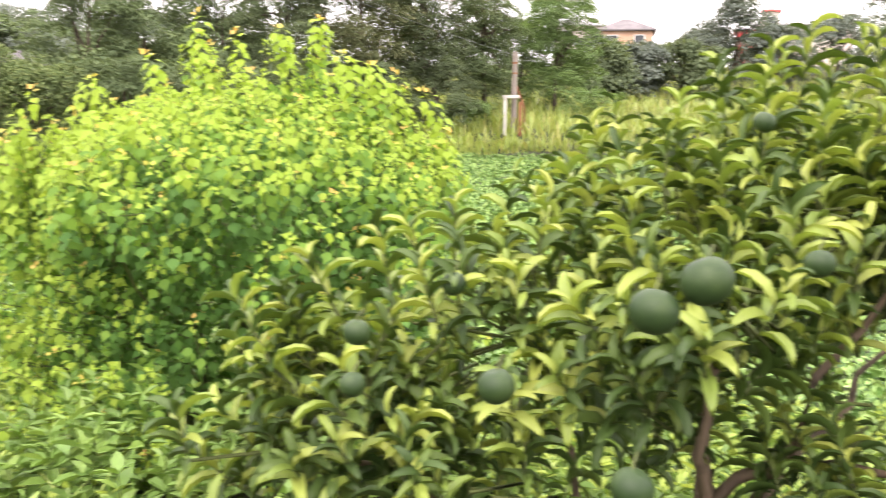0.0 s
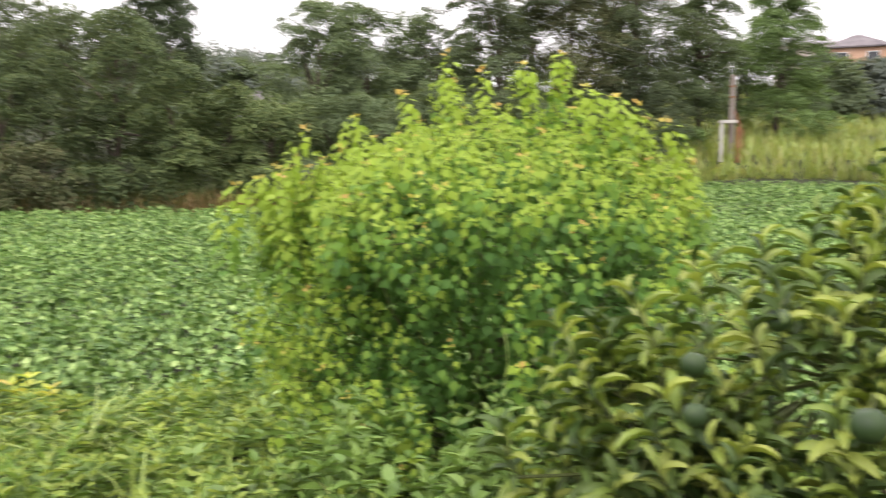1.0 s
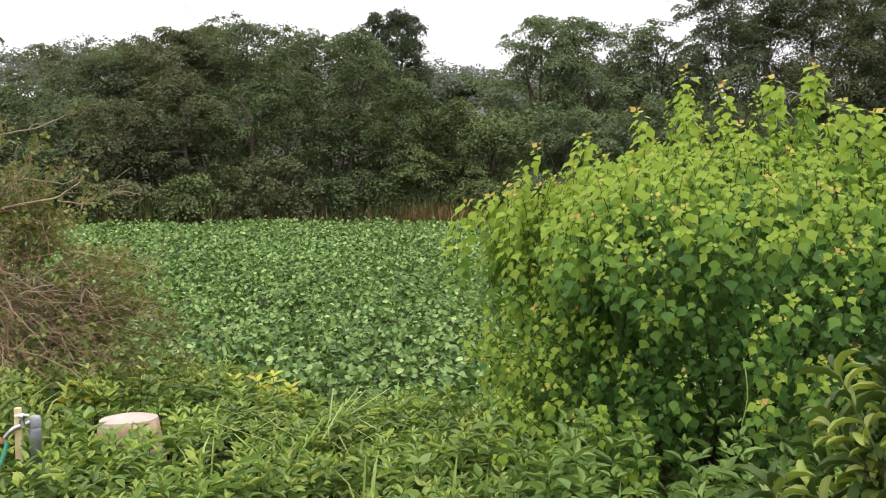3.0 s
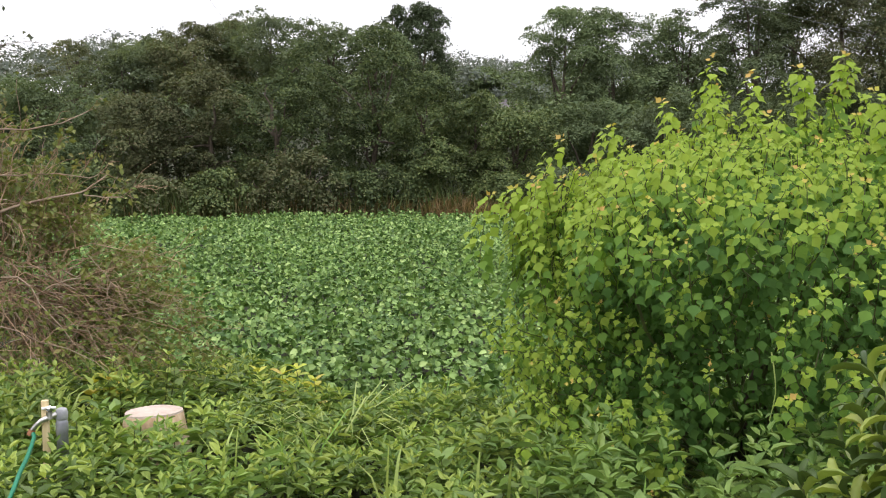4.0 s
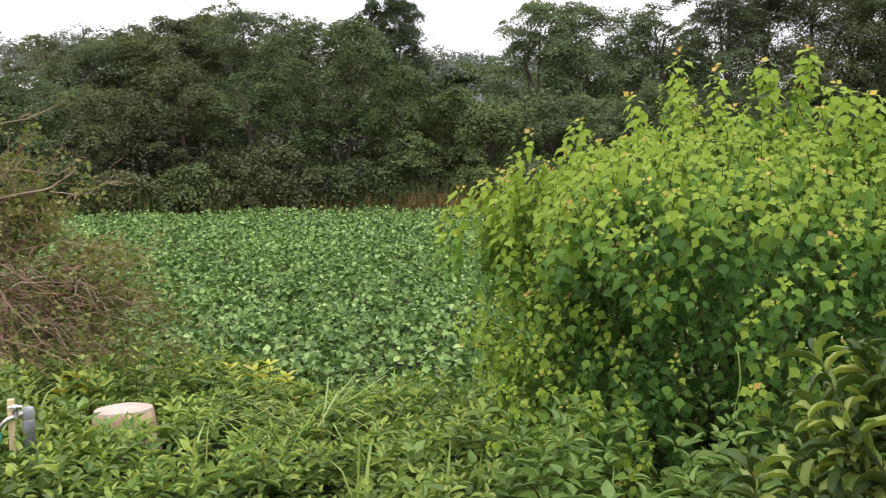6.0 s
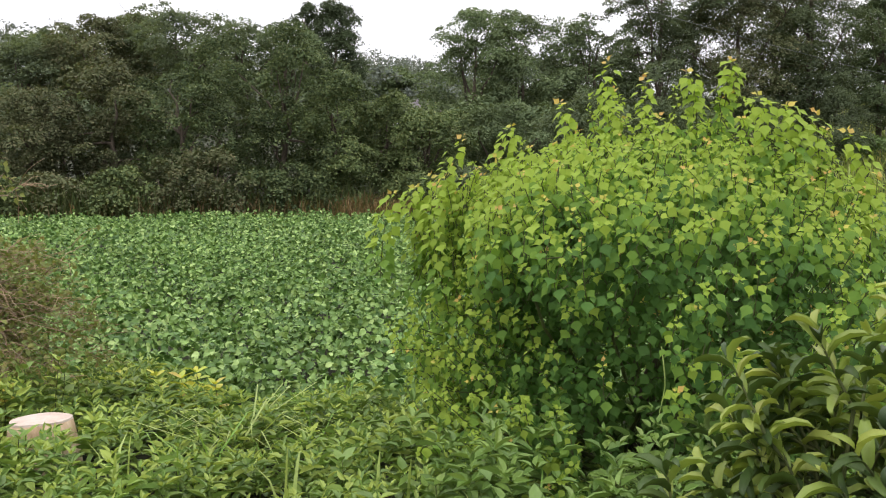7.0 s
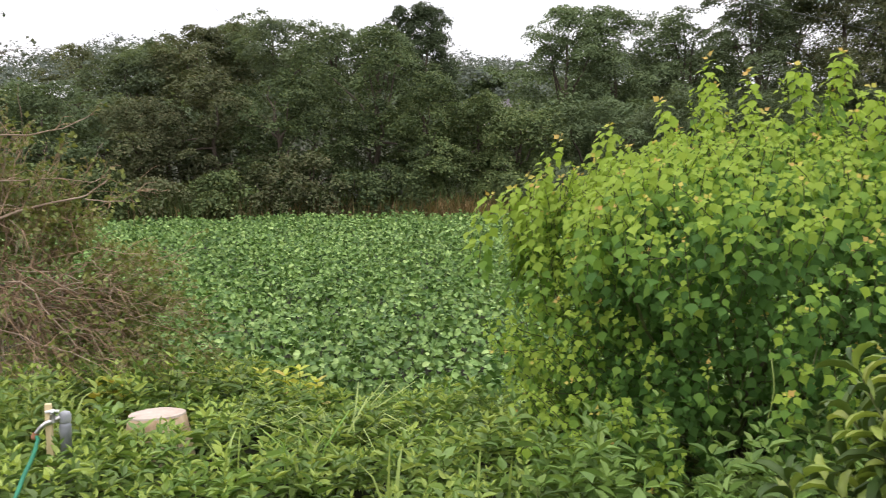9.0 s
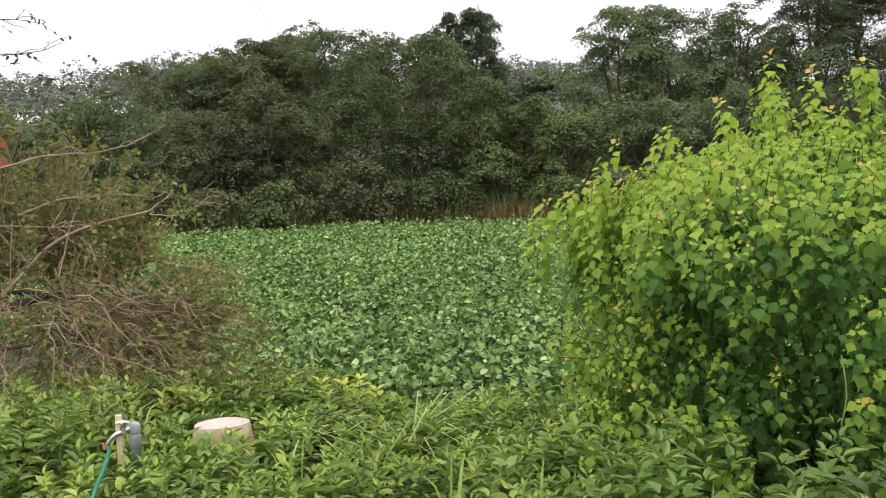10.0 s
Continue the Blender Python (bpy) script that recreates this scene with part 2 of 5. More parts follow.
def raw_mesh(name, verts, faces, mats, index=None, smooth=False):
    """A mesh from arrays; all faces have the same number of corners."""
    me = bpy.data.meshes.new(name)
    verts, faces = np.asarray(verts, np.float32), np.asarray(faces, np.int32)
    nf, c = faces.shape
    me.vertices.add(len(verts)); me.vertices.foreach_set("co", verts.ravel())
    me.loops.add(nf * c); me.loops.foreach_set("vertex_index", faces.ravel())
    me.polygons.add(nf); me.polygons.foreach_set("loop_start", np.arange(0, nf * c, c, dtype=np.int32))
    for m in mats:
        me.materials.append(m)
    if index is not None:
        me.polygons.foreach_set("material_index", np.asarray(index, np.int32))
    me.polygons.foreach_set("use_smooth", np.full(nf, smooth))
    me.update(calc_edges=True)
    return me


# leaf shapes: along, across, lift; with length 1
HEART = (np.array([(0, 0, 0), (0.30, 0, -0.01), (0.60, 0, -0.02), (1.12, 0, -0.20), (-0.03, 0.10, 0.02), (0.10, 0.27, 0.05), (0.36, 0.47, 0.05), (0.57, 0.27, 0.02), (0.78, 0.08, -0.06),
                   (-0.03, -0.10, 0.02), (0.10, -0.27, 0.05), (0.36, -0.47, 0.05), (0.57, -0.27, 0.02), (0.78, -0.08, -0.06)]),
         [(0, 1, 5, 4), (1, 6, 5), (1, 2, 7, 6), (2, 3, 8, 7), (0, 9, 10, 1), (1, 10, 11), (1, 11, 12, 2), (2, 12, 13, 3)])
OVATE = (np.array([(0, 0, 0), (0.5, 0, 0.03), (1, 0, -0.08), (0.2, 0.40, 0.10), (0.62, 0.40, 0.08), (0.2, -0.40, 0.10), (0.62, -0.40, 0.08)]),
         np.array([(0, 1, 4, 3), (1, 2, 2, 4), (0, 5, 6, 1), (1, 6, 2, 2)]))
LANCE = (np.array([(0, 0, 0), (0.45, 0, 0.05), (1, 0, -0.06), (0.18, 0.34, 0.07), (0.55, 0.42, 0.09), (0.82, 0.2, 0.03),
                   (0.18, -0.34, 0.07), (0.55, -0.42, 0.09), (0.82, -0.2, 0.03)]),
         np.array([(0, 1, 4, 3), (1, 2, 5, 4), (0, 6, 7, 1), (1, 7, 8, 2)]))


def boat(bend=1.45, fold=1.12):
    """A citrus leaf: its midrib arches over, and its two halves fold up from it."""
    V, F = [], []
    rows = ((0.0, 0.02), (0.16, 0.15), (0.38, 0.22), (0.62, 0.21), (0.82, 0.135), (1.0, 0.0))
    px, pz, last = 0.0, 0.0, 0.0
    for s, w in rows:
        t = 0.35 - bend * (s + last) / 2
        px, pz = px + (s - last) * math.cos(t), pz + (s - last) * math.sin(t)
        last = s
        t = 0.35 - bend * s
        up = (-math.sin(t), math.cos(t))
        c, f = math.cos(fold), math.sin(fold)
        for u in (-1.0, 0.0, 1.0):
            lift = w * (abs(u) * f - 0.28 * u * u * f)
            V.append((px + up[0] * lift, w * u * (c + 0.12), pz + up[1] * lift))
    for i in range(len(rows) - 1):
        for j in range(2):
            p = i * 3 + j
            F += [(p, p + 3, p + 4), (p, p + 4, p + 1)]
    return np.array(V), np.array(F)


BOAT = boat()
HEX = (np.array([(0, 0, 0), (1, 0, -0.10), (0.24, 0.40, 0.13), (0.60, 0.36, 0.10), (0.24, -0.40, 0.13), (0.60, -0.36, 0.10)]), np.array([(0, 1, 3), (0, 3, 2), (0, 5, 1), (0, 4, 5)]))
RHOMB = (np.array([(0, 0, 0), (1, 0, -0.06), (0.45, 0.5, 0.12), (0.45, -0.5, 0.12)]), np.array([(0, 1, 2), (0, 3, 1)]))
TRI = (np.array([(0, 0.28, 0), (1, 0.10, -0.05), (0.45, -0.58, 0.08)]), np.array([(0, 1, 2)]))


def tri_split(faces):
    out = []
    for f in faces:
        f = [v for i, v in enumerate(f) if v not in f[:i]]
        out += [(f[0], f[i], f[i + 1]) for i in range(1, len(f) - 1)]
    return np.array(out)


HEART = (HEART[0], tri_split(HEART[1]))
OVATE = (OVATE[0], tri_split(OVATE[1].tolist()))


def leaves(name, shape, P, D, N, L, W, mats, index=None, smooth=False):
    """One mesh of many leaves: base points, directions, upper sides, lengths, widths as a share of a full width."""
    tv, tf = shape
    P, D, N = np.asarray(P, float), unit(np.asarray(D, float)), np.asarray(N, float)
    N = unit(N - D * (N * D).sum(1, keepdims=True))
    S = np.cross(D, N)
    L = np.broadcast_to(np.asarray(L, float), len(P))[:, None, None]
    W = np.broadcast_to(np.asarray(W, float), len(P))[:, None, None]
    V = P[:, None] + L * (tv[None, :, 0:1] * D[:, None] + W * tv[None, :, 1:2] * S[:, None] + tv[None, :, 2:3] * N[:, None])
    k = len(tv)
    Fc = (tf[None] + (np.arange(len(P)) * k)[:, None, None]).reshape(-1, tf.shape[1])
    idx = None if index is None else np.repeat(index, len(tf))
    return raw_mesh(name, V.reshape(-1, 3), Fc, mats, idx, smooth)


def tubes(name, paths, mat, sides=5):
    """One mesh of tapered round stems: each path is (points, first radius, last radius)."""
    vs, fs, off = [], [], 0
    ang = np.arange(sides) * 2 * np.pi / sides
    for pts, r0, r1 in paths:
        p = np.asarray(pts, float)
        n = len(p)
        t = unit(np.gradient(p, axis=0))
        ref = np.where(np.abs(t[:, 2:3]) > 0.9, np.array([[1.0, 0, 0]]), np.array([[0, 0, 1.0]]))
        a = unit(np.cross(t, ref)); b = np.cross(t, a)
        r = np.linspace(r0, r1, n)[:, None, None]
        ring = p[:, None] + r * (np.cos(ang)[None, :, None] * a[:, None] + np.sin(ang)[None, :, None] * b[:, None])
        vs.append(ring.reshape(-1, 3))
        i, j = np.meshgrid(np.arange(n - 1), np.arange(sides), indexing="ij")
        q = np.stack([i * sides + j, i * sides + (j + 1) % sides, (i + 1) * sides + (j + 1) % sides, (i + 1) * sides + j], -1)
        fs.append(q.reshape(-1, 4) + off)
        off += n * sides
    return raw_mesh(name, np.concatenate(vs), np.concatenate(fs), [mat], None, True)


def arch(a, b, sag=0.0, wob=0.0, n=7, g=None):
    """Points from a to b, bowed upwards by sag and wobbling."""
    g = g or rng
    a, b = np.asarray(a, float), np.asarray(b, float)
    s = np.linspace(0, 1, n)[:, None]
    p = a + (b - a) * s
    p[:, 2:3] += sag * 4 * s * (1 - s)
    w = g.normal(0, wob, (n, 3)); w[0] = 0
    return p + w


def thing(name, at, label, category, group="", kind=""):
    ob = new(name)
    ob.location = at
    ob.empty_display_size = 0.1
    return tagged(ob, label, category, group, kind)


def part(name, me, parent, label="", kind=""):
    """A mesh in world places, hung under its thing or part."""
    ob = new(name, me)
    ob.parent = parent
    ob.matrix_parent_inverse = Matrix.Translation(-world_at(parent))
    if label or kind:
        tagged(ob, label, kind=kind)
    return ob


def world_at(ob):
    v = Vector((0, 0, 0))
    while ob:
        v += ob.location
        ob = ob.parent if ob.parent and ob.type == "EMPTY" else None
    return v


def bm_part(name, bm, mat, parent, label="", smooth=False):
    me = bpy.data.meshes.new(name)
    bm.to_mesh(me); bm.free()
    me.materials.append(mat)
    for p in me.polygons:
        p.use_smooth = smooth
    return part(name, me, parent, label)


def boxm(x0, y0, z0, x1, y1, z1, turn=0.0, at=(0, 0, 0), bevel=0.0):
    bm = bmesh.new()
    bmesh.ops.create_cube(bm, size=1.0, matrix=Matrix.Translation(((x0 + x1) / 2, (y0 + y1) / 2, (z0 + z1) / 2)) @ Matrix.Diagonal((x1 - x0, y1 - y0, z1 - z0, 1)))
    if bevel:
        bmesh.ops.bevel(bm, geom=bm.edges[:], offset=bevel, segments=2, affect="EDGES", profile=0.5)
    bmesh.ops.transform(bm, matrix=pose(*at, 0, 0, turn), verts=bm.verts)
    return bm


# ---- ground ----
def smooth(a, b, v):
    s = np.clip((np.asarray(v, float) - a) / (b - a), 0, 1)
    return s * s * (3 - 2 * s)


def edge_r(az):
    """How far off the field ends, by the bearing in degrees to the left of straight ahead."""
    return np.interp(az, [-180, -30, -10, 4, 18, 29, 60, 180], [46, 46, 43, 40, 33, 30, 30, 30])


def ground_z(x, y):
    x, y = np.asarray(x, float), np.asarray(y, float)
    r, az = np.hypot(x, y), np.degrees(np.arctan2(-x, y))
    d = r - edge_r(az)
    lo = np.interp(d, [-60, 0, 2, 8, 20, 60, 130, 250, 2500], [-0.35, -0.35, 0.0, 0.4, 1.0, 6.0, 17, 28, 60])
    hi = np.interp(d, [-14, 0, 2.6, 15, 30, 65, 110, 2500], [-0.35, 0.35, 1.7, 3.2, 4.6, 10.5, 13, 40])
    lo = lo * (1 - 0.28 * smooth(50, 60, az) * smooth(25, 70, d))
    s = smooth(14, -1, az)
    w = smooth(3.9, 5.3, y)
    bumps = 0.03 * np.sin(x * 2.1 + 1) * np.cos(y * 1.7)
    return w * (lo * (1 - s) + hi * s) + bumps * (1 - w)


def polar(a, d):
    """A place by its bearing to the left of straight ahead and its distance."""
    return -d * math.sin(radians(a)), d * math.cos(radians(a))


na, rad = 160, np.concatenate([[0.0], np.geomspace(0.4, 2400, 110)])
an = np.arange(na) * 2 * np.pi / na
gx, gy = np.outer(rad, np.cos(an)), np.outer(rad, np.sin(an))
gv = np.stack([gx, gy, ground_z(gx, gy)], -1).reshape(-1, 3)
ii, jj = np.meshgrid(np.arange(len(rad) - 1), np.arange(na), indexing="ij")
gf = np.stack([ii * na + jj, (ii + 1) * na + jj, (ii + 1) * na + (jj + 1) % na, ii * na + (jj + 1) % na], -1).reshape(-1, 4)
ground = new("ground", raw_mesh("ground", gv, gf, [M["soil"]], None, True))
tagged(ground, "dark brown soil under weeds and crops", "ground", kind="structure")


# ---- soybean field ----
def soybeans():
    """Plants side by side, each a dome of drooping leaves; the far ones are simpler."""
    g = np.random.default_rng(11)
    made = []
    for r0, r1, gap, per, size, shape in ((3.5, 10, 0.19, 21, 0.070, OVATE), (10, 18, 0.22, 15, 0.085, HEX), (18, 27, 0.26, 14, 0.105, RHOMB), (27, 48, 0.33, 12, 0.115, RHOMB)):
        a0, a1 = -31, 74 if r1 == 10 else 68
        n = int((r1 * r1 - r0 * r0) * radians(a1 - a0) / 2 / gap ** 2)
        r = np.sqrt(g.uniform(r0 * r0, r1 * r1, n)); az = g.uniform(a0, a1, n)
        x, y = -r * np.sin(np.radians(az)), r * np.cos(np.radians(az))
        # stands in a loose grid
        x, y = (np.round(x / gap) + g.uniform(-0.38, 0.38, n)) * gap, (np.round(y / gap) + g.uniform(-0.38, 0.38, n)) * gap
        near = 4.5 + 0.22 * np.sin(x * 1.3) + 0.15 * np.sin(x * 3.1 + 1)
        az, r = np.degrees(np.arctan2(-x, y)), np.hypot(x, y)
        ok = (y > near) & (r < edge_r(az) + 0.4 * np.sin(az * 1.7))
        x, y = x[ok], y[ok]
        k = len(x)
        h = 0.47 + g.normal(0, 0.035, k) + 0.05 * np.sin(x * 0.9 + np.sin(y * 0.7) * 2) * np.cos(y * 0.8)
        th = g.uniform(0, 2 * np.pi, (k, per))
        q = np.sqrt(g.uniform(0.0, 1.0, (k, per)))
        rad = gap * 0.68
        P = np.stack([x[:, None] + rad * q * np.cos(th), y[:, None] + rad * q * np.sin(th), (ground_z(x, y) + h)[:, None] - 0.10 * q ** 1.5 - 0.30 * g.random((k, per)) ** 1.2], -1)
        out = np.stack([np.cos(th), np.sin(th), np.zeros_like(th)], -1)
        D = out + g.normal(0, 0.45, P.shape)
        D[..., 2] += 0.45 - 0.75 * q + g.normal(0, 0.35, q.shape)
        N = out * (0.1 + 0.35 * q)[..., None] + np.array([0.16, -0.36, 0.70]) + g.normal(0, 0.78, P.shape)
        made.append((shape, P.reshape(-1, 3), D.reshape(-1, 3), N.reshape(-1, 3), (size * g.uniform(0.7, 1.25, (k, per))).ravel()))
    for shape, lab in ((OVATE, "dense level crop of broad green soybean leaves"), (HEX, "middle part of a dense level soybean crop"), (RHOMB, "far part of a dense level soybean crop")):
        q = [np.concatenate([m[i] for m in made if m[0] is shape]) for i in (1, 2, 3, 4)]
        tagged(new("soybean_field", leaves("soybean_field", shape, *q, 0.86, [M["soy"]])), lab, "crop", kind="stuff")


soybeans()


# ---- trees ----
def boughs(g, centres, radii, count, per, reach, size, flat=0.45, low=-0.35, droop=0.5, inner=0.7):
    """Layered boughs on rounded clumps: each is a shallow dome of leaves that hang at its rim."""
    which = g.integers(0, len(centres), count)
    v = unit(g.normal(size=(count, 3)))
    v[:, 2] = np.where(v[:, 2] < low, -v[:, 2], v[:, 2])
    c = centres[which] + v * radii[which] * g.uniform(inner, 1.08, count)[:, None]
    rad = reach * g.uniform(0.6, 1.35, count)
    # some sprigs stand out of the outline
    sprig = g.random(count) < 0.14
    c = np.where(sprig[:, None], centres[which] + v * radii[which] * g.uniform(1.0, 1.14, count)[:, None], c)
    rad = np.where(sprig, rad * 0.6, rad)
    axis = unit(v * np.array([0.45, 0.45, 0.2]) + np.array([0, 0, 1.0]) + g.normal(0, 0.16, (count, 3)))
    a = unit(np.cross(axis, np.array([0.37, 0.91, 0.1]))); b = np.cross(axis, a)
    # leaves sit on a few rays, as on the twigs of a bough
    rays = 6
    th = np.round(g.uniform(0, 2 * np.pi, (count, per)) / (2 * np.pi / rays)) * (2 * np.pi / rays) + g.normal(0, 0.36, (count, per)) + g.uniform(0, 6, count)[:, None]
    q = np.sqrt(g.uniform(0.02, 1, (count, per))) * (1 + 0.22 * g.normal(size=(count, per)))
    rim = a[:, None] * np.cos(th)[..., None] + b[:, None] * np.sin(th)[..., None]
    P = c[:, None] + rim * (q * rad[:, None])[..., None] + axis[:, None] * (flat * rad[:, None] * (0.7 - q ** 2 + g.normal(0, 0.22, q.shape)))[..., None]
    P[..., 2] -= droop * rad[:, None] * 0.2 * q ** 2
    D = rim * 0.5 + g.normal(0, 0.6, P.shape) - np.array([0, 0, 0.35]) * droop
    N = axis[:, None] + rim * (0.5 * q)[..., None] + g.normal(0, 0.22, P.shape)
    L = size * g.uniform(0.65, 1.3, (count, per))
    return P.reshape(-1, 3), D.reshape(-1, 3), N.reshape(-1, 3), L.ravel()


def tree(name, label, a, d, top, rad, mat, seed, bottom=0.6, lobes=14, count=230, per=42, reach=0.5, size=0.15, droop=0.5, lobe=0.42, trunk=0.13, group="", category="tree", depth=0.8, taper=0.0, inner=0.7, flat=0.45, fork=6):
    """A tree by its bearing, distance, top and crown: a trunk with limbs, and a crown of leafy clumps."""
    g = np.random.default_rng(seed)
    x, y = polar(a, d)
    z0 = float(ground_z(x, y)) - 0.05
    root = thing(name, (x, y, z0), label, category, group)
    zb = z0 + bottom
    h = top - zb
    cs, rs = [], []
    for i in range(lobes):
        u = (i + 0.5) / lobes
        zc = zb + h * (0.08 + 0.86 * u)
        fat = math.sqrt(max(0.10, 1 - (2 * u - 0.85) ** 2 * 0.75)) * (1 - taper * u)
        th = i * 2.4 + g.uniform(0, 1.2)
        q = rad * fat * g.uniform(0.25, 0.95)
        r = rad * lobe * g.uniform(0.7, 1.3) * (0.55 + 0.45 * fat)
        cs.append((x + q * math.cos(th), y + q * depth * math.sin(th), min(zc, top - r * g.uniform(0.5, 0.85))))
        rs.append((r, r, r * g.uniform(0.65, 0.9)))
    cs, rs = np.array(cs), np.array(rs)
    crown_top = (x + g.normal(0, rad * 0.1), y, zb + h * 0.78)
    part("trunk", tubes("trunk", [(arch((x, y, z0 - 0.1), crown_top, 0, 0.07, 8, g), trunk, trunk * 0.3)], M["bark"], 7), root)
    for i in sorted(g.choice(lobes, min(fork, lobes), replace=False)):
        f = g.uniform(0.25, 0.7)
        s0 = (x + (crown_top[0] - x) * f, y, z0 + (crown_top[2] - z0) * f)
        part("limb", tubes("limb", [(arch(s0, cs[i] + np.array([0, 0, rs[i][2] * 0.5]), 0.1, 0.06, 6, g), trunk * 0.5, 0.02)], M["bark"], 5), root)
    P, D, N, L = boughs(g, cs, rs, count, per, reach, size, flat, droop=droop, inner=inner)
    ok = P[:, 2] > z0 + 0.05
    part("crown", leaves("crown", TRI, P[ok], D[ok], N[ok], L[ok], 1.0, [M[mat]]), root, kind="stuff")
    return root


DARK, GREEN = "dark green broadleaf tree behind the crop field", "leafy green tree at the edge of the crop field"
OLIVE, LIGHT = "olive brown-green tree at the edge of the field", "light green feathery conical tree behind the field"
EVER = "tall dense dark evergreen tree behind the others"
row = "trees behind the field"
# those along the edge of the field
for i, (a, d, top, r, mat, lab) in enumerate((
        (64, 34, 4.2, 2.8, "leaf_mid", GREEN), (57, 35, 4.9, 2.9, "leaf_mid", GREEN), (51.5, 34.2, 4.4, 2.2, "leaf_olive", OLIVE), (47.2, 33.4, 5.2, 2.5, "leaf_olive", OLIVE),
        (42.6, 33.0, 5.4, 2.5, "leaf_shaded", GREEN), (36.4, 33.6, 7.3, 3.4, "leaf_shaded", GREEN), (32.4, 33.2, 4.8, 2.6, "leaf_fresh", GREEN), (29.2, 33.8, 4.6, 2.3, "leaf_fresh", GREEN),
        (26.5, 33.8, 4.2, 2.3, "leaf_fresh", GREEN), (21.5, 34.8, 4.3, 2.5, "leaf_mid", GREEN), (16.3, 36, 4.7, 2.5, "leaf_dark", DARK),
        (10.8, 38.4, 4.8, 2.6, "leaf_dark", DARK), (5.5, 42.8, 5.2, 2.6, "leaf_dark", DARK), (0.8, 45.5, 5.6, 2.5, "leaf_dark", DARK))):
    tree("tree", lab, a, d, top, r, mat, 100 + i, bottom=0.25, lobes=30, lobe=0.25, inner=0.75, flat=0.50, count=int(22 * r * r + 40), per=130, reach=0.46, size=0.090, droop=0.5, group=row)
# a second row that closes the gaps below
for i, (a, d) in enumerate(((60, 38), (53.5, 39), (49, 37.5), (44.5, 37), (39.5, 38), (33.8, 38.5), (28.8, 38.5), (24, 38), (18.8, 38.5), (13.5, 40), (8, 43.5))):
    tree("tree", DARK if a > 30 else GREEN, a, d, 4.6, 2.9, "leaf_dark" if a > 30 else "leaf_mid", 150 + i, bottom=0.2, lobes=12, count=170, per=30, reach=0.6, size=0.19, group=row)
# the taller ones behind them
tall_west = (
    (63, 43, 4.5, 2.6, "leaf_dark", DARK, 2.0, 260, 0, 0.55),
    (58.0, 45, 5.4, 2.4, "leaf_olive", OLIVE, 2.5, 230, 0, 0.5),
    (55.0, 47, 8.1, 1.9, "leaf_olive", OLIVE, 3.0, 75, 0, 0.4),
    (51.5, 43, 7.2, 2.9, "leaf_dark", DARK, 3.0, 280, 0, 0.55),
    (47.4, 41, 8.2, 2.8, "leaf_olive", OLIVE, 3.4, 260, 0, 0.5),
    (49.6, 45, 8.0, 2.6, "leaf_dark", DARK, 4.0, 200, 0, 0.5),
    (44.9, 43.5, 8.9, 2.7, "leaf_olive", OLIVE, 4.0, 220, 0, 0.5),
    (40.2, 44, 8.5, 2.4, "leaf_dark", DARK, 4.0, 190, 0, 0.5),
    (42.6, 39.8, 8.6, 3.0, "leaf_dark", DARK, 3.6, 300, 0, 0.5),
)
tall_middle = (
    (38.4, 42, 8.6, 2.3, "leaf_dark", DARK, 4.5, 120, 0, 0.42),
    (36.0, 41, 8.5, 2.0, "leaf_mid", GREEN, 4.5, 110, 0, 0.42),
    (32.6, 55, 12.4, 2.2, "leaf_ever", EVER, 2.5, 620, 0.0, 0.42),
    (34.4, 54.5, 12.4, 1.1, "leaf_ever", EVER, 4.0, 190, 0.0, 0.36),
    (21.6, 46, 6.4, 3.2, "leaf_dark", DARK, 0.6, 300, 0, 0.55),
    (17.6, 47, 6.6, 3.2, "leaf_dark", DARK, 0.6, 300, 0, 0.55),
    (23.1, 40.5, 9.3, 2.8, "leaf_mid", GREEN, 1.6, 400, 0, 0.5),
    (19.9, 42, 9.4, 3.6, "leaf_mid", GREEN, 1.6, 460, 0, 0.5),
    (15.6, 43.5, 9.3, 3.4, "leaf_mid", GREEN, 1.6, 400, 0, 0.5),
    (11.0, 43, 13.0, 3.3, "leaf_dark", DARK, 2.0, 760, 0, 0.5),
    (6.0, 45, 13.6, 3.6, "leaf_olive", OLIVE, 2.0, 760, 0, 0.55),
)
tall_east = (
    (1.6, 47, 13.8, 3.3, "leaf_dark", DARK, 2.0, 600, 0, 0.55),
    (-2.4, 50, 13.0, 2.6, "leaf_mid", GREEN, 0.8, 560, 0.2, 0.5),
    (-4.7, 60, 10.0, 3.0, "leaf_mid", GREEN, 0.6, 380, 0, 0.6),
    (-7.2, 56, 12.8, 3.8, "leaf_light", LIGHT, 0.2, 820, 0.45, 0.55),
    (8.5, 54, 14.0, 4.2, "leaf_dark", DARK, 1.0, 520, 0, 0.7),
    (3.5, 56, 14.5, 4.2, "leaf_dark", DARK, 1.0, 520, 0, 0.7),
    (13.5, 53, 8.8, 3.6, "leaf_dark", DARK, 1.0, 260, 0, 0.7),
    (-0.8, 57, 11.8, 3.2, "leaf_dark", DARK, 1.0, 300, 0, 0.7),
)
for i, (a, d, top, r, mat, lab, bot, cnt, tp, rch) in enumerate(tall_west + tall_middle + tall_east):
    tree("tree", lab, a, d, top, r, mat, 200 + i, bottom=bot, lobes=26, count=int(cnt * 0.78), per=94, reach=rch * 1.08, size=0.108, inner=0.6 if mat == "leaf_ever" else 0.40, flat=0.75 if mat == "leaf_ever" else 0.34, droop=0.4, lobe=0.38, trunk=0.17, group=row, taper=tp)
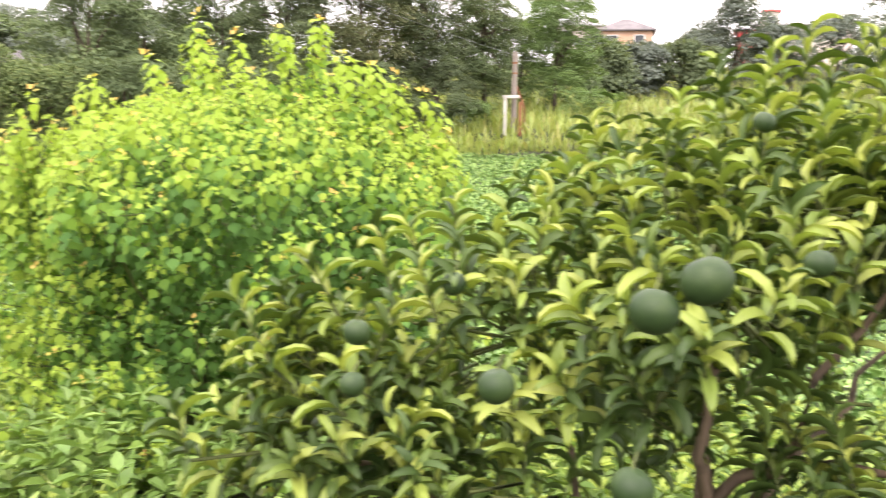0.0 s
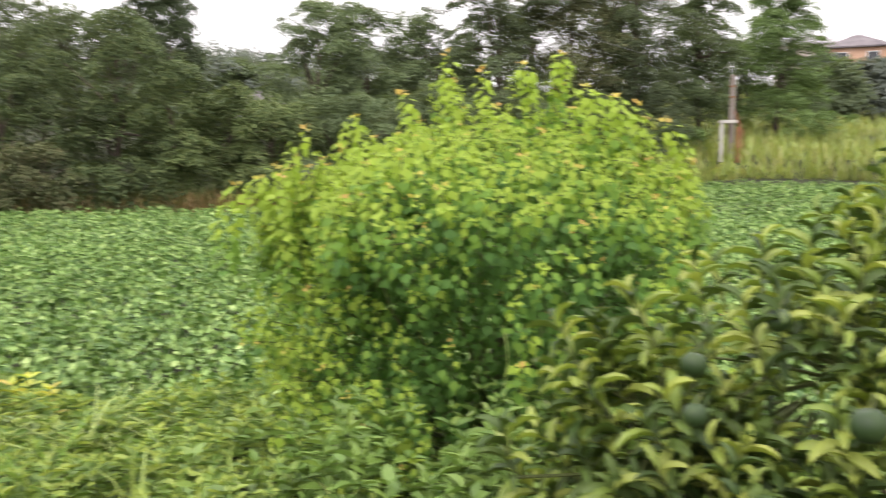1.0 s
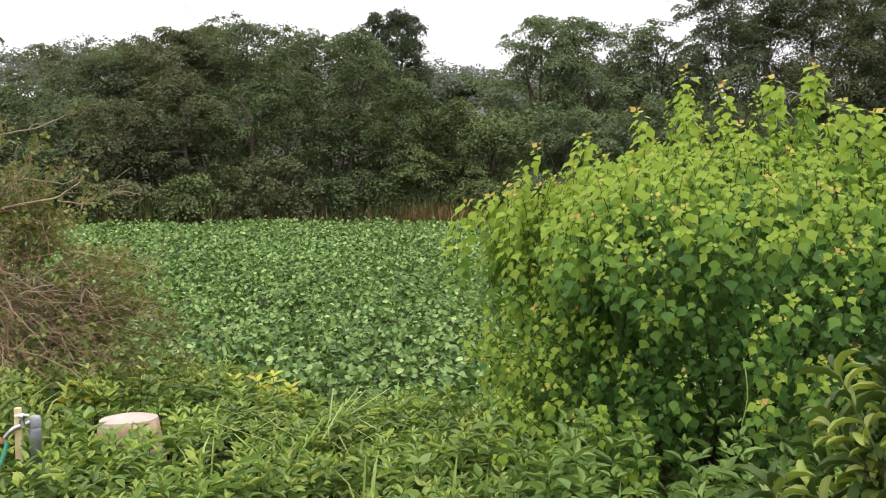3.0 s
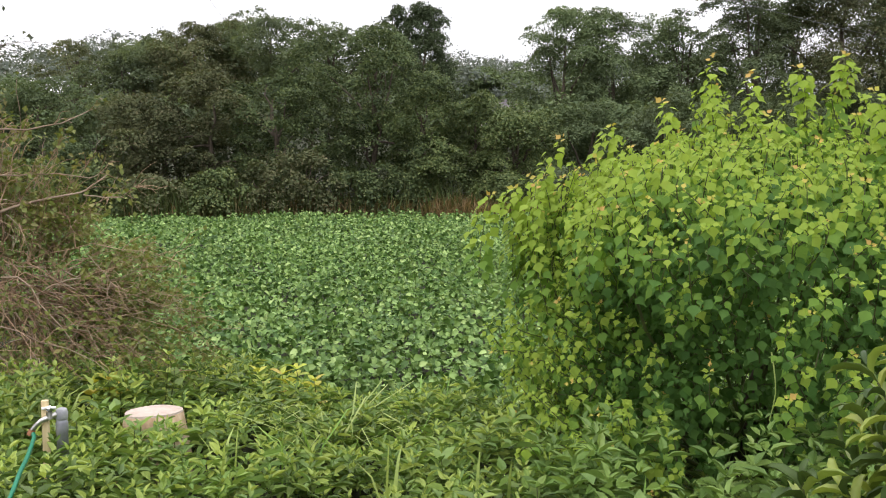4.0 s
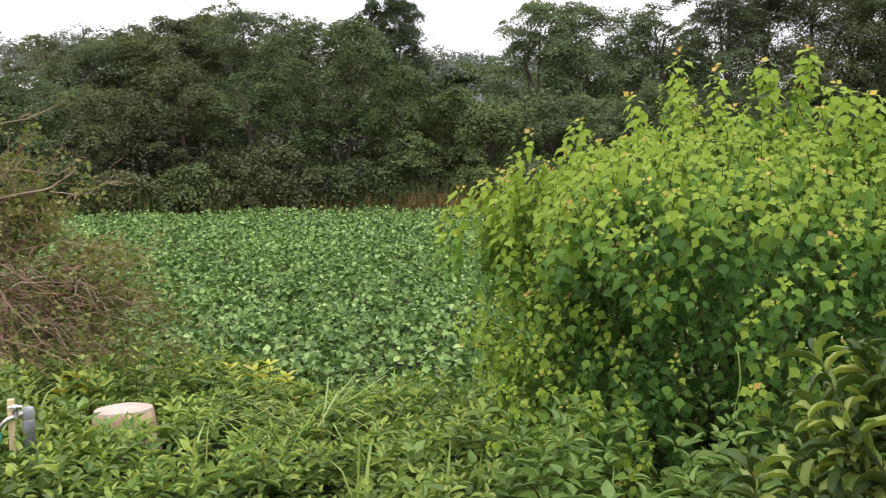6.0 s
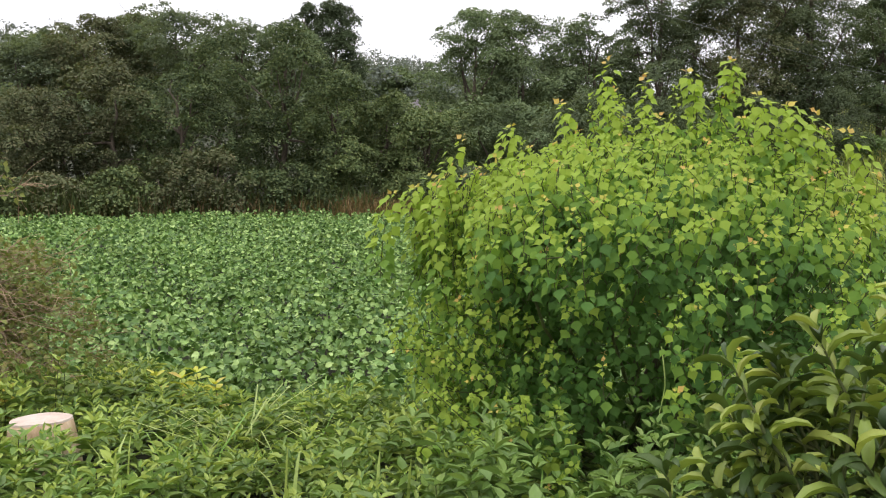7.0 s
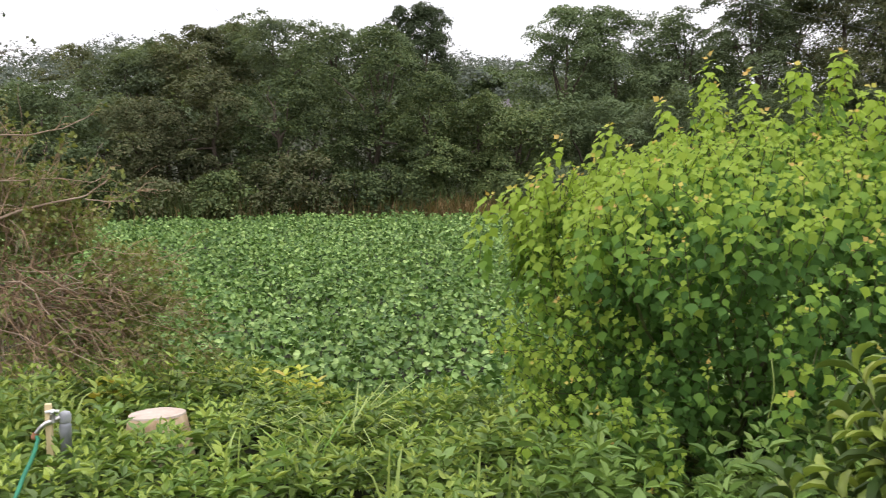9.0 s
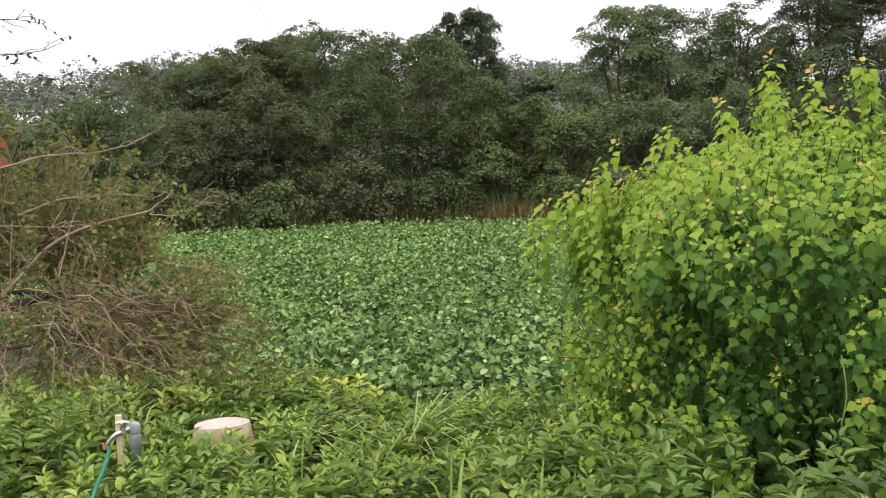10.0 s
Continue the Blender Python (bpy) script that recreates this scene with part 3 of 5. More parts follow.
# on the slope beyond the grass bank; most take the haze-tinted leaf colour
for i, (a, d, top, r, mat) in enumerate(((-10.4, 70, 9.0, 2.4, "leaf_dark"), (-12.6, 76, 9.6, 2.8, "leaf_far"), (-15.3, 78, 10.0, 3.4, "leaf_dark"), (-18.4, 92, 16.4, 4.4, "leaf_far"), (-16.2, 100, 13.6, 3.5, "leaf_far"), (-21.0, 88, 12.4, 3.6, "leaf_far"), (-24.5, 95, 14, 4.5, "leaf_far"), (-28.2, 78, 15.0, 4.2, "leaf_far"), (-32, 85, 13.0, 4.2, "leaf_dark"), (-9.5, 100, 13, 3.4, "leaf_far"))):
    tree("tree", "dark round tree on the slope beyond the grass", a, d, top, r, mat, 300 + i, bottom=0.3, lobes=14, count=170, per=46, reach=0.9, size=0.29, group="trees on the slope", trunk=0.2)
# rounded trees on the hill in the gap
for i, (a, d, top, r) in enumerate(((28.4, 84, 11.2, 3.2), (30.6, 92, 12.1, 3.6), (26.2, 96, 12.3, 3.6), (24.0, 90, 10.9, 3.4), (32.5, 98, 12.3, 3.6))):
    tree("tree", "rounded green tree on the hill behind", a, d, top, r, "leaf_mid", 350 + i, bottom=0.5, lobes=14, count=210, per=44, reach=0.8, size=0.29, group="trees on the hill", trunk=0.2)
# low bushes at the feet of the trees
for i, (a, d, top, r, mat) in enumerate(((61, 31.3, 1.7, 1.2, "leaf_olive"), (57, 31.4, 1.9, 1.2, "leaf_fresh"), (54, 31.0, 1.5, 1.1, "leaf_fresh"), (51, 31.2, 1.3, 1.0, "leaf_olive"), (46.5, 30.9, 1.5, 1.1, "leaf_fresh"),
        (43.5, 31.0, 1.9, 1.2, "leaf_olive"), (40.6, 30.9, 2.2, 1.3, "leaf_olive"), (37.5, 31.2, 1.5, 1.2, "leaf_shaded"), (34.2, 31.4, 1.4, 1.0, "leaf_shaded"), (27.5, 31.5, 1.5, 1.1, "leaf_fresh"),
        (23.5, 32.5, 1.7, 1.2, "leaf_dark"), (18.5, 34.0, 1.8, 1.2, "leaf_dark"), (8, 39.5, 2.2, 1.3, "leaf_dark"), (2.0, 43.5, 3.2, 1.6, "leaf_dark"), (-1.4, 45.2, 3.4, 1.5, "leaf_light"), (-9.5, 52, 4.6, 1.8, "leaf_light"))):
    tree("bush", "low scrubby bush at the foot of the trees", a, d, top, r, mat, 400 + i, bottom=0.05, lobes=9, count=70, per=48, reach=0.36, size=0.115, lobe=0.5, trunk=0.04, group="scrub along the field", category="bush", fork=3)


def far_woods():
    g = np.random.default_rng(31)
    cs, rs = [], []
    for _ in range(420):
        a, d = g.uniform(14, 72), g.uniform(75, 230)
        x, y = polar(a, d)
        z = float(ground_z(x, y))
        for _k in range(3):
            r = g.uniform(1.6, 3.2) * (1 + d / 300)
            cs.append((x + g.normal(0, 1.6), y + g.normal(0, 1.6), z + g.uniform(1.0, 4.6) + (1.1 if a > 47 else 0.0)))
            rs.append((r, r, r * 0.8))
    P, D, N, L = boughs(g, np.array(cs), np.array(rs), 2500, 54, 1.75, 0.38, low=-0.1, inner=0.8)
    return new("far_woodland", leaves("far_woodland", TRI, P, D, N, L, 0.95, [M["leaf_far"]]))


tagged(far_woods(), "hazy wooded hillside beyond the trees", "woodland", kind="stuff")


# ---- grasses ----
def blades(name, x, y, h, w, lean, mat, seed, z=None, bend=0.5):
    """Grass blades: tapering, bent over at the tip."""
    g = np.random.default_rng(seed)
    k = len(x)
    z = ground_z(x, y) if z is None else z
    th = g.uniform(0, 2 * np.pi, k)
    dx, dy = np.cos(th), np.sin(th)
    V = np.zeros((k, 7, 3))
    for j, (s, ww) in enumerate(((0, 1.0), (0.45, 0.9), (0.8, 0.55))):
        out = lean * h * (s ** 2) * (0.5 + bend)
        for m, sg in ((0, -1), (1, 1)):
            V[:, 2 * j + m, 0] = x + dx * out - sg * dy * w * ww / 2
            V[:, 2 * j + m, 1] = y + dy * out + sg * dx * w * ww / 2
            V[:, 2 * j + m, 2] = z + h * s * (1 - 0.25 * lean * s)
    V[:, 6, 0] = x + dx * lean * h * (0.6 + bend)
    V[:, 6, 1] = y + dy * lean * h * (0.6 + bend)
    V[:, 6, 2] = z + h * (1 - 0.45 * lean)
    tf = np.array([(0, 1, 3), (0, 3, 2), (2, 3, 5), (2, 5, 4), (4, 5, 6)])
    Fc = (tf[None] + (np.arange(k) * 7)[:, None, None]).reshape(-1, 3)
    return new(name, raw_mesh(name, V.reshape(-1, 3), Fc, [M[mat]], None, True))


def strewn(g, n, a0, a1, r0, r1, power=1.0):
    """Places by bearing and by the distance beyond the end of the field."""
    az = g.uniform(a0, a1, n)
    r = edge_r(az) + r0 + (r1 - r0) * g.random(n) ** power
    return -r * np.sin(np.radians(az)), r * np.cos(np.radians(az))


g = np.random.default_rng(5)
n = 17000
x, y = strewn(g, n, -42, 9, 0.3, 60, 1.8)
tagged(blades("tall_grass_bank", x, y, g.uniform(0.5, 1.35, n), g.uniform(0.05, 0.11, n), g.uniform(0.1, 0.7, n), "grass_bank", 51), "tall yellow-green grass on a rising bank", "grass", kind="stuff")
n = 4200
az, r = np.concatenate([g.normal(29.5, 3.0, 2200), g.uniform(18, 64, 2000)]), g.uniform(0, 1.8, n)
r = edge_r(az) + 0.1 + r
tagged(blades("dry_grass_strip", -r * np.sin(np.radians(az)), r * np.cos(np.radians(az)), g.uniform(0.35, 1.1, n), g.uniform(0.02, 0.045, n), g.uniform(0.1, 0.9, n), "grass_dry", 52), "dry tan grass along the edge of the field", "grass", kind="stuff")
n = 2600
az = np.concatenate([g.normal(50, 2.0, 900), g.uniform(20, 62, 1700)])
r = edge_r(az) + 0.2 + g.uniform(0, 2.2, n)
tagged(blades("green_reeds", -r * np.sin(np.radians(az)), r * np.cos(np.radians(az)), g.uniform(0.6, 1.6, n), g.uniform(0.025, 0.05, n), g.uniform(0.05, 0.5, n), "reed", 54), "upright dull green reeds under the trees", "grass", kind="stuff")
n = 7000
x, y = g.uniform(-9, 7, n), g.uniform(-7, 3.2, n)
tagged(blades("rough_grass", x, y, g.uniform(0.04, 0.14, n), g.uniform(0.006, 0.012, n), g.uniform(0.2, 1.0, n), "grass", 55), "short rough grass on the bank", "grass", kind="stuff")


# ---- dry shrub ----
def dry_shrub():
    """Dark limbs, long bare branches, a cascade of reddish twigs and loose sprays of small leaves."""
    g = np.random.default_rng(61)
    root = thing("dry_shrub", (-5.25, 2.65, 0.0), "tangled brown shrub with bare arching twigs and sparse leaves", "shrub")
    thin, pale, P, D = [], [], [], []

    def at(u, z, w=0.0):
        """A point by its way along the shrub, its height and its depth."""
        return np.array([-4.58 + 0.602 * u - 0.799 * w, 3.15 + 0.799 * u + 0.602 * w, z])

    def leafy(m, n, size=0.02):
        for _ in range(n):
            P.append(m[g.integers(1, len(m))] + g.normal(0, size, 3)); D.append(g.normal(0, 1, 3) + np.array([0.3, 0.3, -0.1]))

    def twigs(m, n, reach, share, out):
        for _ in range(n):
            q = m[g.integers(1, len(m))]
            d = unit(out + g.normal(0, 0.55, 3))
            m2 = arch(q, q + d * reach * g.uniform(0.4, 1.1), 0.02, 0.008, 5, g)
            (pale if g.random() < 0.15 else thin).append((m2, 0.0028, 0.0012))
            if g.random() < share:
                leafy(m2, int(g.integers(5, 11)))

    def bough(points, depth, r, share, wob=0.006):
        c = np.array([at(u, z, depth + 0.08 * math.sin(3 * u)) for u, z in points])
        k = np.linspace(0, len(c) - 1, 4 * len(c))
        m = np.stack([np.interp(k, np.arange(len(c)), c[:, j]) for j in range(3)], 1)
        m[1:-1] = (m[:-2] + 2 * m[1:-1] + m[2:]) / 4
        m += np.cumsum(g.normal(0, wob, m.shape), 0) * 0.5
        part("branch", tubes("branch", [(m, r * 0.75, r * 0.2)], M["twig_pale"], 7), root, "long bare greyish-brown branch")
        twigs(m[4:], 10, 0.22, share, unit(c[-1] - c[0]))
        return m

    for points, depth, r in ((((-1.229, 0.82), (-0.901, 1.121), (-0.717, 1.322), (-0.529, 1.419), (-0.307, 1.473), (-0.13, 1.506), (0.0, 1.613)), 0.1, 0.018),
            (((-0.13, 1.506), (0.0, 1.49), (0.102, 1.486), (0.198, 1.543)), 0.05, 0.006),
            (((-1.229, 1.674), (-1.024, 1.758), (-0.819, 1.838), (-0.614, 1.875), (-0.375, 1.892), (-0.188, 1.948), (-0.034, 2.046)), -0.15, 0.012),
            (((-0.887, 1.523), (-0.717, 1.58), (-0.512, 1.613), (-0.273, 1.613), (-0.068, 1.587), (0.0, 1.623)), 0.15, 0.008)):
        bough(points, depth, r, 0.25)
    for points, r in ((((-1.16, 1.463), (-1.024, 1.473), (-0.785, 1.466), (-0.642, 1.449)), 0.006),
            (((-0.874, 1.496), (-0.901, 1.288), (-0.908, 1.054), (-0.942, 0.933)), 0.005),
            (((-0.529, 1.396), (-0.457, 1.322), (-0.406, 1.134)), 0.004),
            (((-0.109, 1.141), (-0.014, 1.014), (0.061, 0.866)), 0.004),
            (((-0.341, 0.96), (-0.222, 1.004), (-0.119, 1.01), (-0.034, 0.95), (0.055, 0.86)), 0.006),
            (((-0.389, 0.933), (-0.396, 0.753), (-0.43, 0.578)), 0.004),
            (((-0.154, 0.786), (-0.205, 0.652), (-0.239, 0.511)), 0.004)):
        bough(points, -0.1, r, 0.0, 0.003)
    # thick dark limbs low down, and the stems that carry them
    for a, c, r in ((at(-1.75, 0.70, 0.25), at(-0.70, 1.02, 0.1), 0.036), (at(-1.6, 1.02, 0.2), at(-0.62, 0.98, 0.1), 0.020), (at(-1.5, 0.55, 0.1), at(-0.55, 0.78, 0.0), 0.016), (at(-1.7, 0.9, 0.3), at(-0.9, 1.25, 0.2), 0.018)):
        part("limb", tubes("limb", [(arch(a, c, 0.05, 0.022, 10, g), r, r * 0.5)], M["bark"], 8), root, "thick dark limb")
    for u, w, u1, z1 in ((-1.7, 0.3, -1.7, 0.8), (-1.2, 0.2, -0.75, 1.0), (-0.95, 0.15, -0.62, 0.95), (-0.7, 0.1, -0.60, 0.98), (-1.45, 0.2, -1.25, 1.75), (-0.85, 0.35, -0.95, 1.6), (-0.5, 0.2, -0.55, 1.1), (-1.6, 0.25, -1.45, 1.2)):
        part("stem", tubes("stem", [(arch(at(u, -0.05, w), at(u1, z1, w), 0.0, 0.02, 8, g), 0.014, 0.006)], M["twig"], 6), root)
    # a cascade of reddish twigs that arches over and droops
    for i in range(64):
        a = at(-0.64 + g.normal(0, 0.13), 0.94 + g.normal(0, 0.12), 0.05 + g.normal(0, 0.12))
        f = g.random() ** 1.1
        c = at(-0.66 + 0.80 * f + g.normal(0, 0.05), 0.38 + 0.12 * f + abs(g.normal(0, 0.10)), -0.15 + g.normal(0, 0.15))
        m = arch(a, c, 0.02 + 0.10 * f + g.normal(0, 0.06), 0.022, 8, g)
        (pale if g.random() < 0.3 else thin).append((m, g.uniform(0.003, 0.0075), 0.0018))
        twigs(m[2:], 4, 0.22, 0.4, unit(c - a))
    # a tangle round the hub
    for i in range(95):
        a = at(g.uniform(-1.3, -0.5), g.uniform(0.5, 1.25), g.normal(0.1, 0.15))
        c = a + unit(g.normal(0, 1, 3) * np.array([1, 1, 0.7])) * g.uniform(0.25, 0.6)
        m = arch(a, c, g.normal(0, 0.06), 0.014, 7, g)
        (pale if g.random() < 0.2 else thin).append((m, 0.0045, 0.0018))
        twigs(m, 4, 0.2, 0.6, unit(c - a))
    # loose sprays that lean out over the crop
    for i in range(105):
        a = at(g.uniform(-0.7, -0.1), g.uniform(0.45, 1.05), g.normal(0.1, 0.15))
        f = g.random()
        c = at(g.uniform(-0.15, 0.62) * (1.0 - 0.25 * abs(f - 0.3)), 0.42 + 0.82 * f - 0.1 * g.random(), g.normal(0.1, 0.18))
        m = arch(a, c, g.uniform(0.0, 0.14), 0.012, 8, g)
        (pale if g.random() < 0.1 else thin).append((m, 0.0042, 0.0014))
        twigs(m[2:], 4, 0.20, 1.0, unit(c - a))
    # finer leafy shoots higher up
    for i in range(150):
        u = g.uniform(-1.35, -0.22)
        a = at(u + g.normal(0, 0.1), g.uniform(0.7, 1.3), g.normal(0.35, 0.18))
        c = at(u + g.normal(0.08, 0.15), g.uniform(1.25, 2.02 - 0.62 * smooth(-0.75, -0.15, u)), g.normal(0.35, 0.2))
        m = arch(a, c, g.normal(0, 0.03), 0.012, 8, g)
        (pale if g.random() < 0.25 else thin).append((m, 0.0045, 0.0015))
        twigs(m[2:], 6, 0.20, 0.9, unit(c - a) + np.array([0.1, 0.2, 0.1]))
    part("twig", tubes("twig", thin, M["twig"], 3), root, "fine reddish-brown twigs", kind="stuff")
    part("bare_twig", tubes("bare_twig", pale, M["twig_pale"], 4), root, "bleached bare twigs", kind="stuff")
    P, D = np.array(P), np.array(D)
    part("foliage", leaves("foliage", RHOMB, P, D, np.array([0, 0, 1.0]) + g.normal(0, 0.5, P.shape), g.uniform(0.024, 0.05, len(P)), 0.75, [M["leaf_shrub"]]), root, "sparse small olive leaves", kind="stuff")


dry_shrub()


def thin_tree():
    """A sapling whose upper branches reach over the shrub."""
    g = np.random.default_rng(66)
    bx, by = -5.35, 1.75
    root = thing("sapling", (bx, by, 0.0), "thin sapling with nearly bare grey branches and few leaves", "tree")
    trunk = arch((bx, by, -0.05), (-4.95, 1.95, 2.75), 0, 0.02, 9, g)
    part("trunk", tubes("trunk", [(trunk, 0.022, 0.006)], M["grey_pole"], 7), root)
    P, D = [], []
    for a, b in (((-5.0, 1.93, 2.42), (-4.44, 2.41, 2.44)), ((-5.02, 1.92, 2.22), (-4.44, 2.40, 2.28)), ((-4.96, 1.95, 2.6), (-4.52, 2.28, 2.62)), ((-5.05, 1.9, 2.1), (-4.55, 2.3, 2.02)), ((-4.95, 1.95, 2.7), (-4.62, 2.15, 2.95))):
        m = arch(a, b, -0.05, 0.012, 8, g)
        br = part("branch", tubes("branch", [(m, 0.006, 0.002)], M["grey_pole"], 5), root)
        tw = []
        for _ in range(11):
            q = m[g.integers(2, 8)]
            m2 = arch(q, q + unit(np.array(b) - np.array(a) + g.normal(0, 0.35, 3)) * g.uniform(0.08, 0.2), 0.01, 0.006, 4, g)
            tw.append((m2, 0.0025, 0.001))
            if g.random() < 0.8:
                for _l in range(5):
                    P.append(m2[g.integers(1, 4)]); D.append(g.normal(0, 1, 3) + np.array([0.2, 0.3, -0.2]))
        part("twig", tubes("twig", tw, M["grey_pole"], 4), br, kind="stuff")
    part("foliage", leaves("foliage", LANCE, P, D, np.array([0, 0, 1.0]) + g.normal(0, 0.4, (len(P), 3)), g.uniform(0.022, 0.04, len(P)), 0.7, [M["leaf_ever"]]), root, kind="stuff")


thin_tree()


# ---- stump, tap, hose ----
def lathe(profile, seg=28, at=(0, 0, 0), lump=0.0, seed=0):
    g = np.random.default_rng(seed)
    bm = bmesh.new()
    ph = g.uniform(0, 6, 4)
    rings = []
    for r, z in profile:
        ring = []
        for j in range(seg):
            t = 2 * math.pi * j / seg
            q = r * (1 + lump * (0.6 * math.sin(3 * t + ph[0]) + 0.4 * math.sin(5 * t + ph[1] + z * 4)))
            ring.append(bm.verts.new((at[0] + q * math.cos(t), at[1] + q * math.sin(t), at[2] + z)))
        rings.append(ring)
    for a, b in zip(rings, rings[1:]):
        for j in range(seg):
            bm.faces.new((a[j], a[(j + 1) % seg], b[(j + 1) % seg], b[j]))
    bm.faces.new(rings[-1]); bm.faces.new(rings[0][::-1])
    return bm


sx, sy = -3.66, 2.70
stump = thing("concrete_stump", (sx, sy, 0), "pale weathered concrete stump standing among weeds", "stump")
lean = Matrix.Translation((sx, sy, 0)) @ Matrix.Rotation(radians(4.5), 4, Vector((-0.635, -0.77, 0))) @ Matrix.Translation((-sx, -sy, 0))


def leaned(bm):
    bmesh.ops.transform(bm, matrix=lean, verts=bm.verts)
    return bm


bm_part("body", leaned(lathe([(0.205, -0.03), (0.195, 0.1), (0.178, 0.22), (0.156, 0.34), (0.146, 0.388)], 40, (sx, sy, 0), 0.05, 3)), M["concrete"], stump, "tan stained side", True)
bm_part("cap", leaned(lathe([(0.1462, 0.3882), (0.144, 0.398), (0.06, 0.400)], 40, (sx, sy, 0), 0.05, 3)), M["concrete_top"], stump, "whitish worn top")

tx, ty = -3.48, 2.04
tap = thing("garden_tap", (tx, ty, 0), "garden tap on a grey pipe tied to a wooden stake", "tap")
bm_part("stake", boxm(-0.014, -0.011, -0.05, 0.014, 0.011, 0.652, 40, (-3.515, 2.000, 0), 0.003), M["stake"], tap, "pale weathered wooden stake")
px, py = -3.474, 2.050
bm_part("pipe", lathe([(0.024, -0.05), (0.024, 0.50), (0.026, 0.502), (0.026, 0.545), (0.022, 0.56)], 20, (px, py, 0)), M["pvc"], tap, "thick grey plastic pipe", True)
bm_part("elbow", lathe([(0.020, 0.555), (0.026, 0.57), (0.027, 0.592), (0.022, 0.607), (0.010, 0.612)], 18, (px, py, 0), 0.05, 4), M["tape"], tap, "pale grey taped elbow", True)
spout = part("faucet", tubes("faucet", [([(px, py, 0.588), (px - 0.008, py - 0.026, 0.585), (px - 0.018, py - 0.052, 0.578), (px - 0.032, py - 0.076, 0.568), (px - 0.046, py - 0.094, 0.548), (px - 0.056, py - 0.104, 0.528)], 0.014, 0.010)], M["brass"], 12), tap, "worn chrome faucet")
part("collar", tubes("collar", [([(px - 0.016, py - 0.046, 0.572), (px - 0.017, py - 0.048, 0.604)], 0.016, 0.012)], M["brass"], 12), spout)
part("spindle", tubes("spindle", [([(px - 0.017, py - 0.048, 0.600), (px - 0.017, py - 0.048, 0.622)], 0.006, 0.005)], M["brass"], 8), spout)
for ax, ay in ((0.019, 0.021), (-0.021, 0.019)):
    part("handle", tubes("handle", [([(px - 0.017 - ax, py - 0.048 - ay, 0.619), (px - 0.017, py - 0.048, 0.623), (px - 0.017 + ax, py - 0.048 + ay, 0.619)], 0.006, 0.006)], M["sign_white"], 8), spout, "white handle bar")
part("hose_clip", tubes("hose_clip", [([(px - 0.056, py - 0.104, 0.532), (px - 0.06, py - 0.112, 0.508)], 0.015, 0.015)], M["rust"], 10), spout)
hp = np.array([(-3.532, 1.944, 0.53), (-3.508, 1.940, 0.505), (-3.439, 1.880, 0.490), (-3.374, 1.820, 0.475), (-3.298, 1.740, 0.453), (-3.217, 1.660, 0.424), (-3.114, 1.560, 0.392), (-3.30, 1.45, 0.15), (-3.2, 1.35, 0.04), (-3.0, 1.2, 0.02), (-2.8, 1.0, 0.02)])
hose = new("hose", tubes("hose", [(hp, 0.009, 0.009)], M["hose"], 10))
tagged(hose, "dark green garden hose hanging from the tap", "hose")

# ---- sign, pole, wires, houses ----
gx0, gy0 = -16.19, 8.08
sgz = float(ground_z(gx0, gy0))
sign = thing("signpost", (gx0, gy0, sgz), "thin post with two small red plates", "sign")
part("post", tubes("post", [([(gx0, gy0, sgz - 0.1), (gx0, gy0, 2.75)], 0.02, 0.02)], M["grey_pole"], 8), sign)
for z, hh in ((2.53, 0.085), (2.17, 0.07)):
    plate = bm_part("plate", boxm(-0.16, -0.012, -hh, 0.16, -0.004, hh, 62, (gx0 + 0.02, gy0 - 0.03, z), 0.002), M["sign_red"], sign, "small red plate with pale bars")
    bm_part("bar", boxm(-0.11, -0.018, -0.012, 0.11, -0.013, 0.012, 62, (gx0 + 0.02, gy0 - 0.03, z)), M["sign_white"], plate)

qx, qy = 3.42, 44.75
qz = float(ground_z(qx, qy))
pole = thing("utility_pole", (qx, qy, qz), "weathered grey utility pole with a rusty brace", "pole")
part("shaft", tubes("shaft", [([(qx, qy, qz - 0.3), (qx, qy, 4.0), (qx, qy, 6.05)], 0.16, 0.13)], M["grey_pole"], 12), pole)
part("band", tubes("band", [([(qx, qy, 5.42), (qx, qy, 5.5)], 0.155, 0.155)], M["rust"], 12), pole, "rusty band")
part("band", tubes("band", [([(qx, qy, 4.9), (qx, qy, 4.96)], 0.16, 0.16)], M["rust"], 12), pole, "rusty band")
part("brace", tubes("brace", [([(qx + 0.1, qy, 4.3), (qx + 0.55, qy + 0.1, 3.2), (qx + 0.6, qy + 0.1, qz)], 0.05, 0.05)], M["rust"], 8), pole, "rusty iron brace")
gate = thing("post_frame", (qx - 0.25, qy - 0.5, qz), "weathered frame of a white and a rusty post", "frame")
for dx, hh, mm in ((-0.40, 3.60, "white_post"), (0.40, 3.42, "rust")):
    bm_part("post", boxm(-0.085, -0.085, qz - 0.2, 0.085, 0.085, hh, 0, (qx - 0.1 + dx, qy - 0.5, 0), 0.015), M[mm], gate)
bm_part("beam", boxm(-0.54, -0.11, 3.60, 0.34, 0.11, 3.76, 0, (qx - 0.1, qy - 0.5, 0), 0.02), M["white_post"], gate)


def wire(name, a, b, sag, label):
    ob = new(name, tubes(name, [(arch(a, b, -sag, 0, 24), 0.008, 0.008)], M["wire"], 5))
    return tagged(ob, label, "wire")


wire("wire", (qx, qy, 5.85), (-14.0, 14.0, 8.4), 0.25, "thin dark wire running from the utility pole")
wire("wire", (-33.2, 33.0, 8.9), (-18.0, 15.5, 7.6), 0.1, "thin dark wire crossing above the trees")


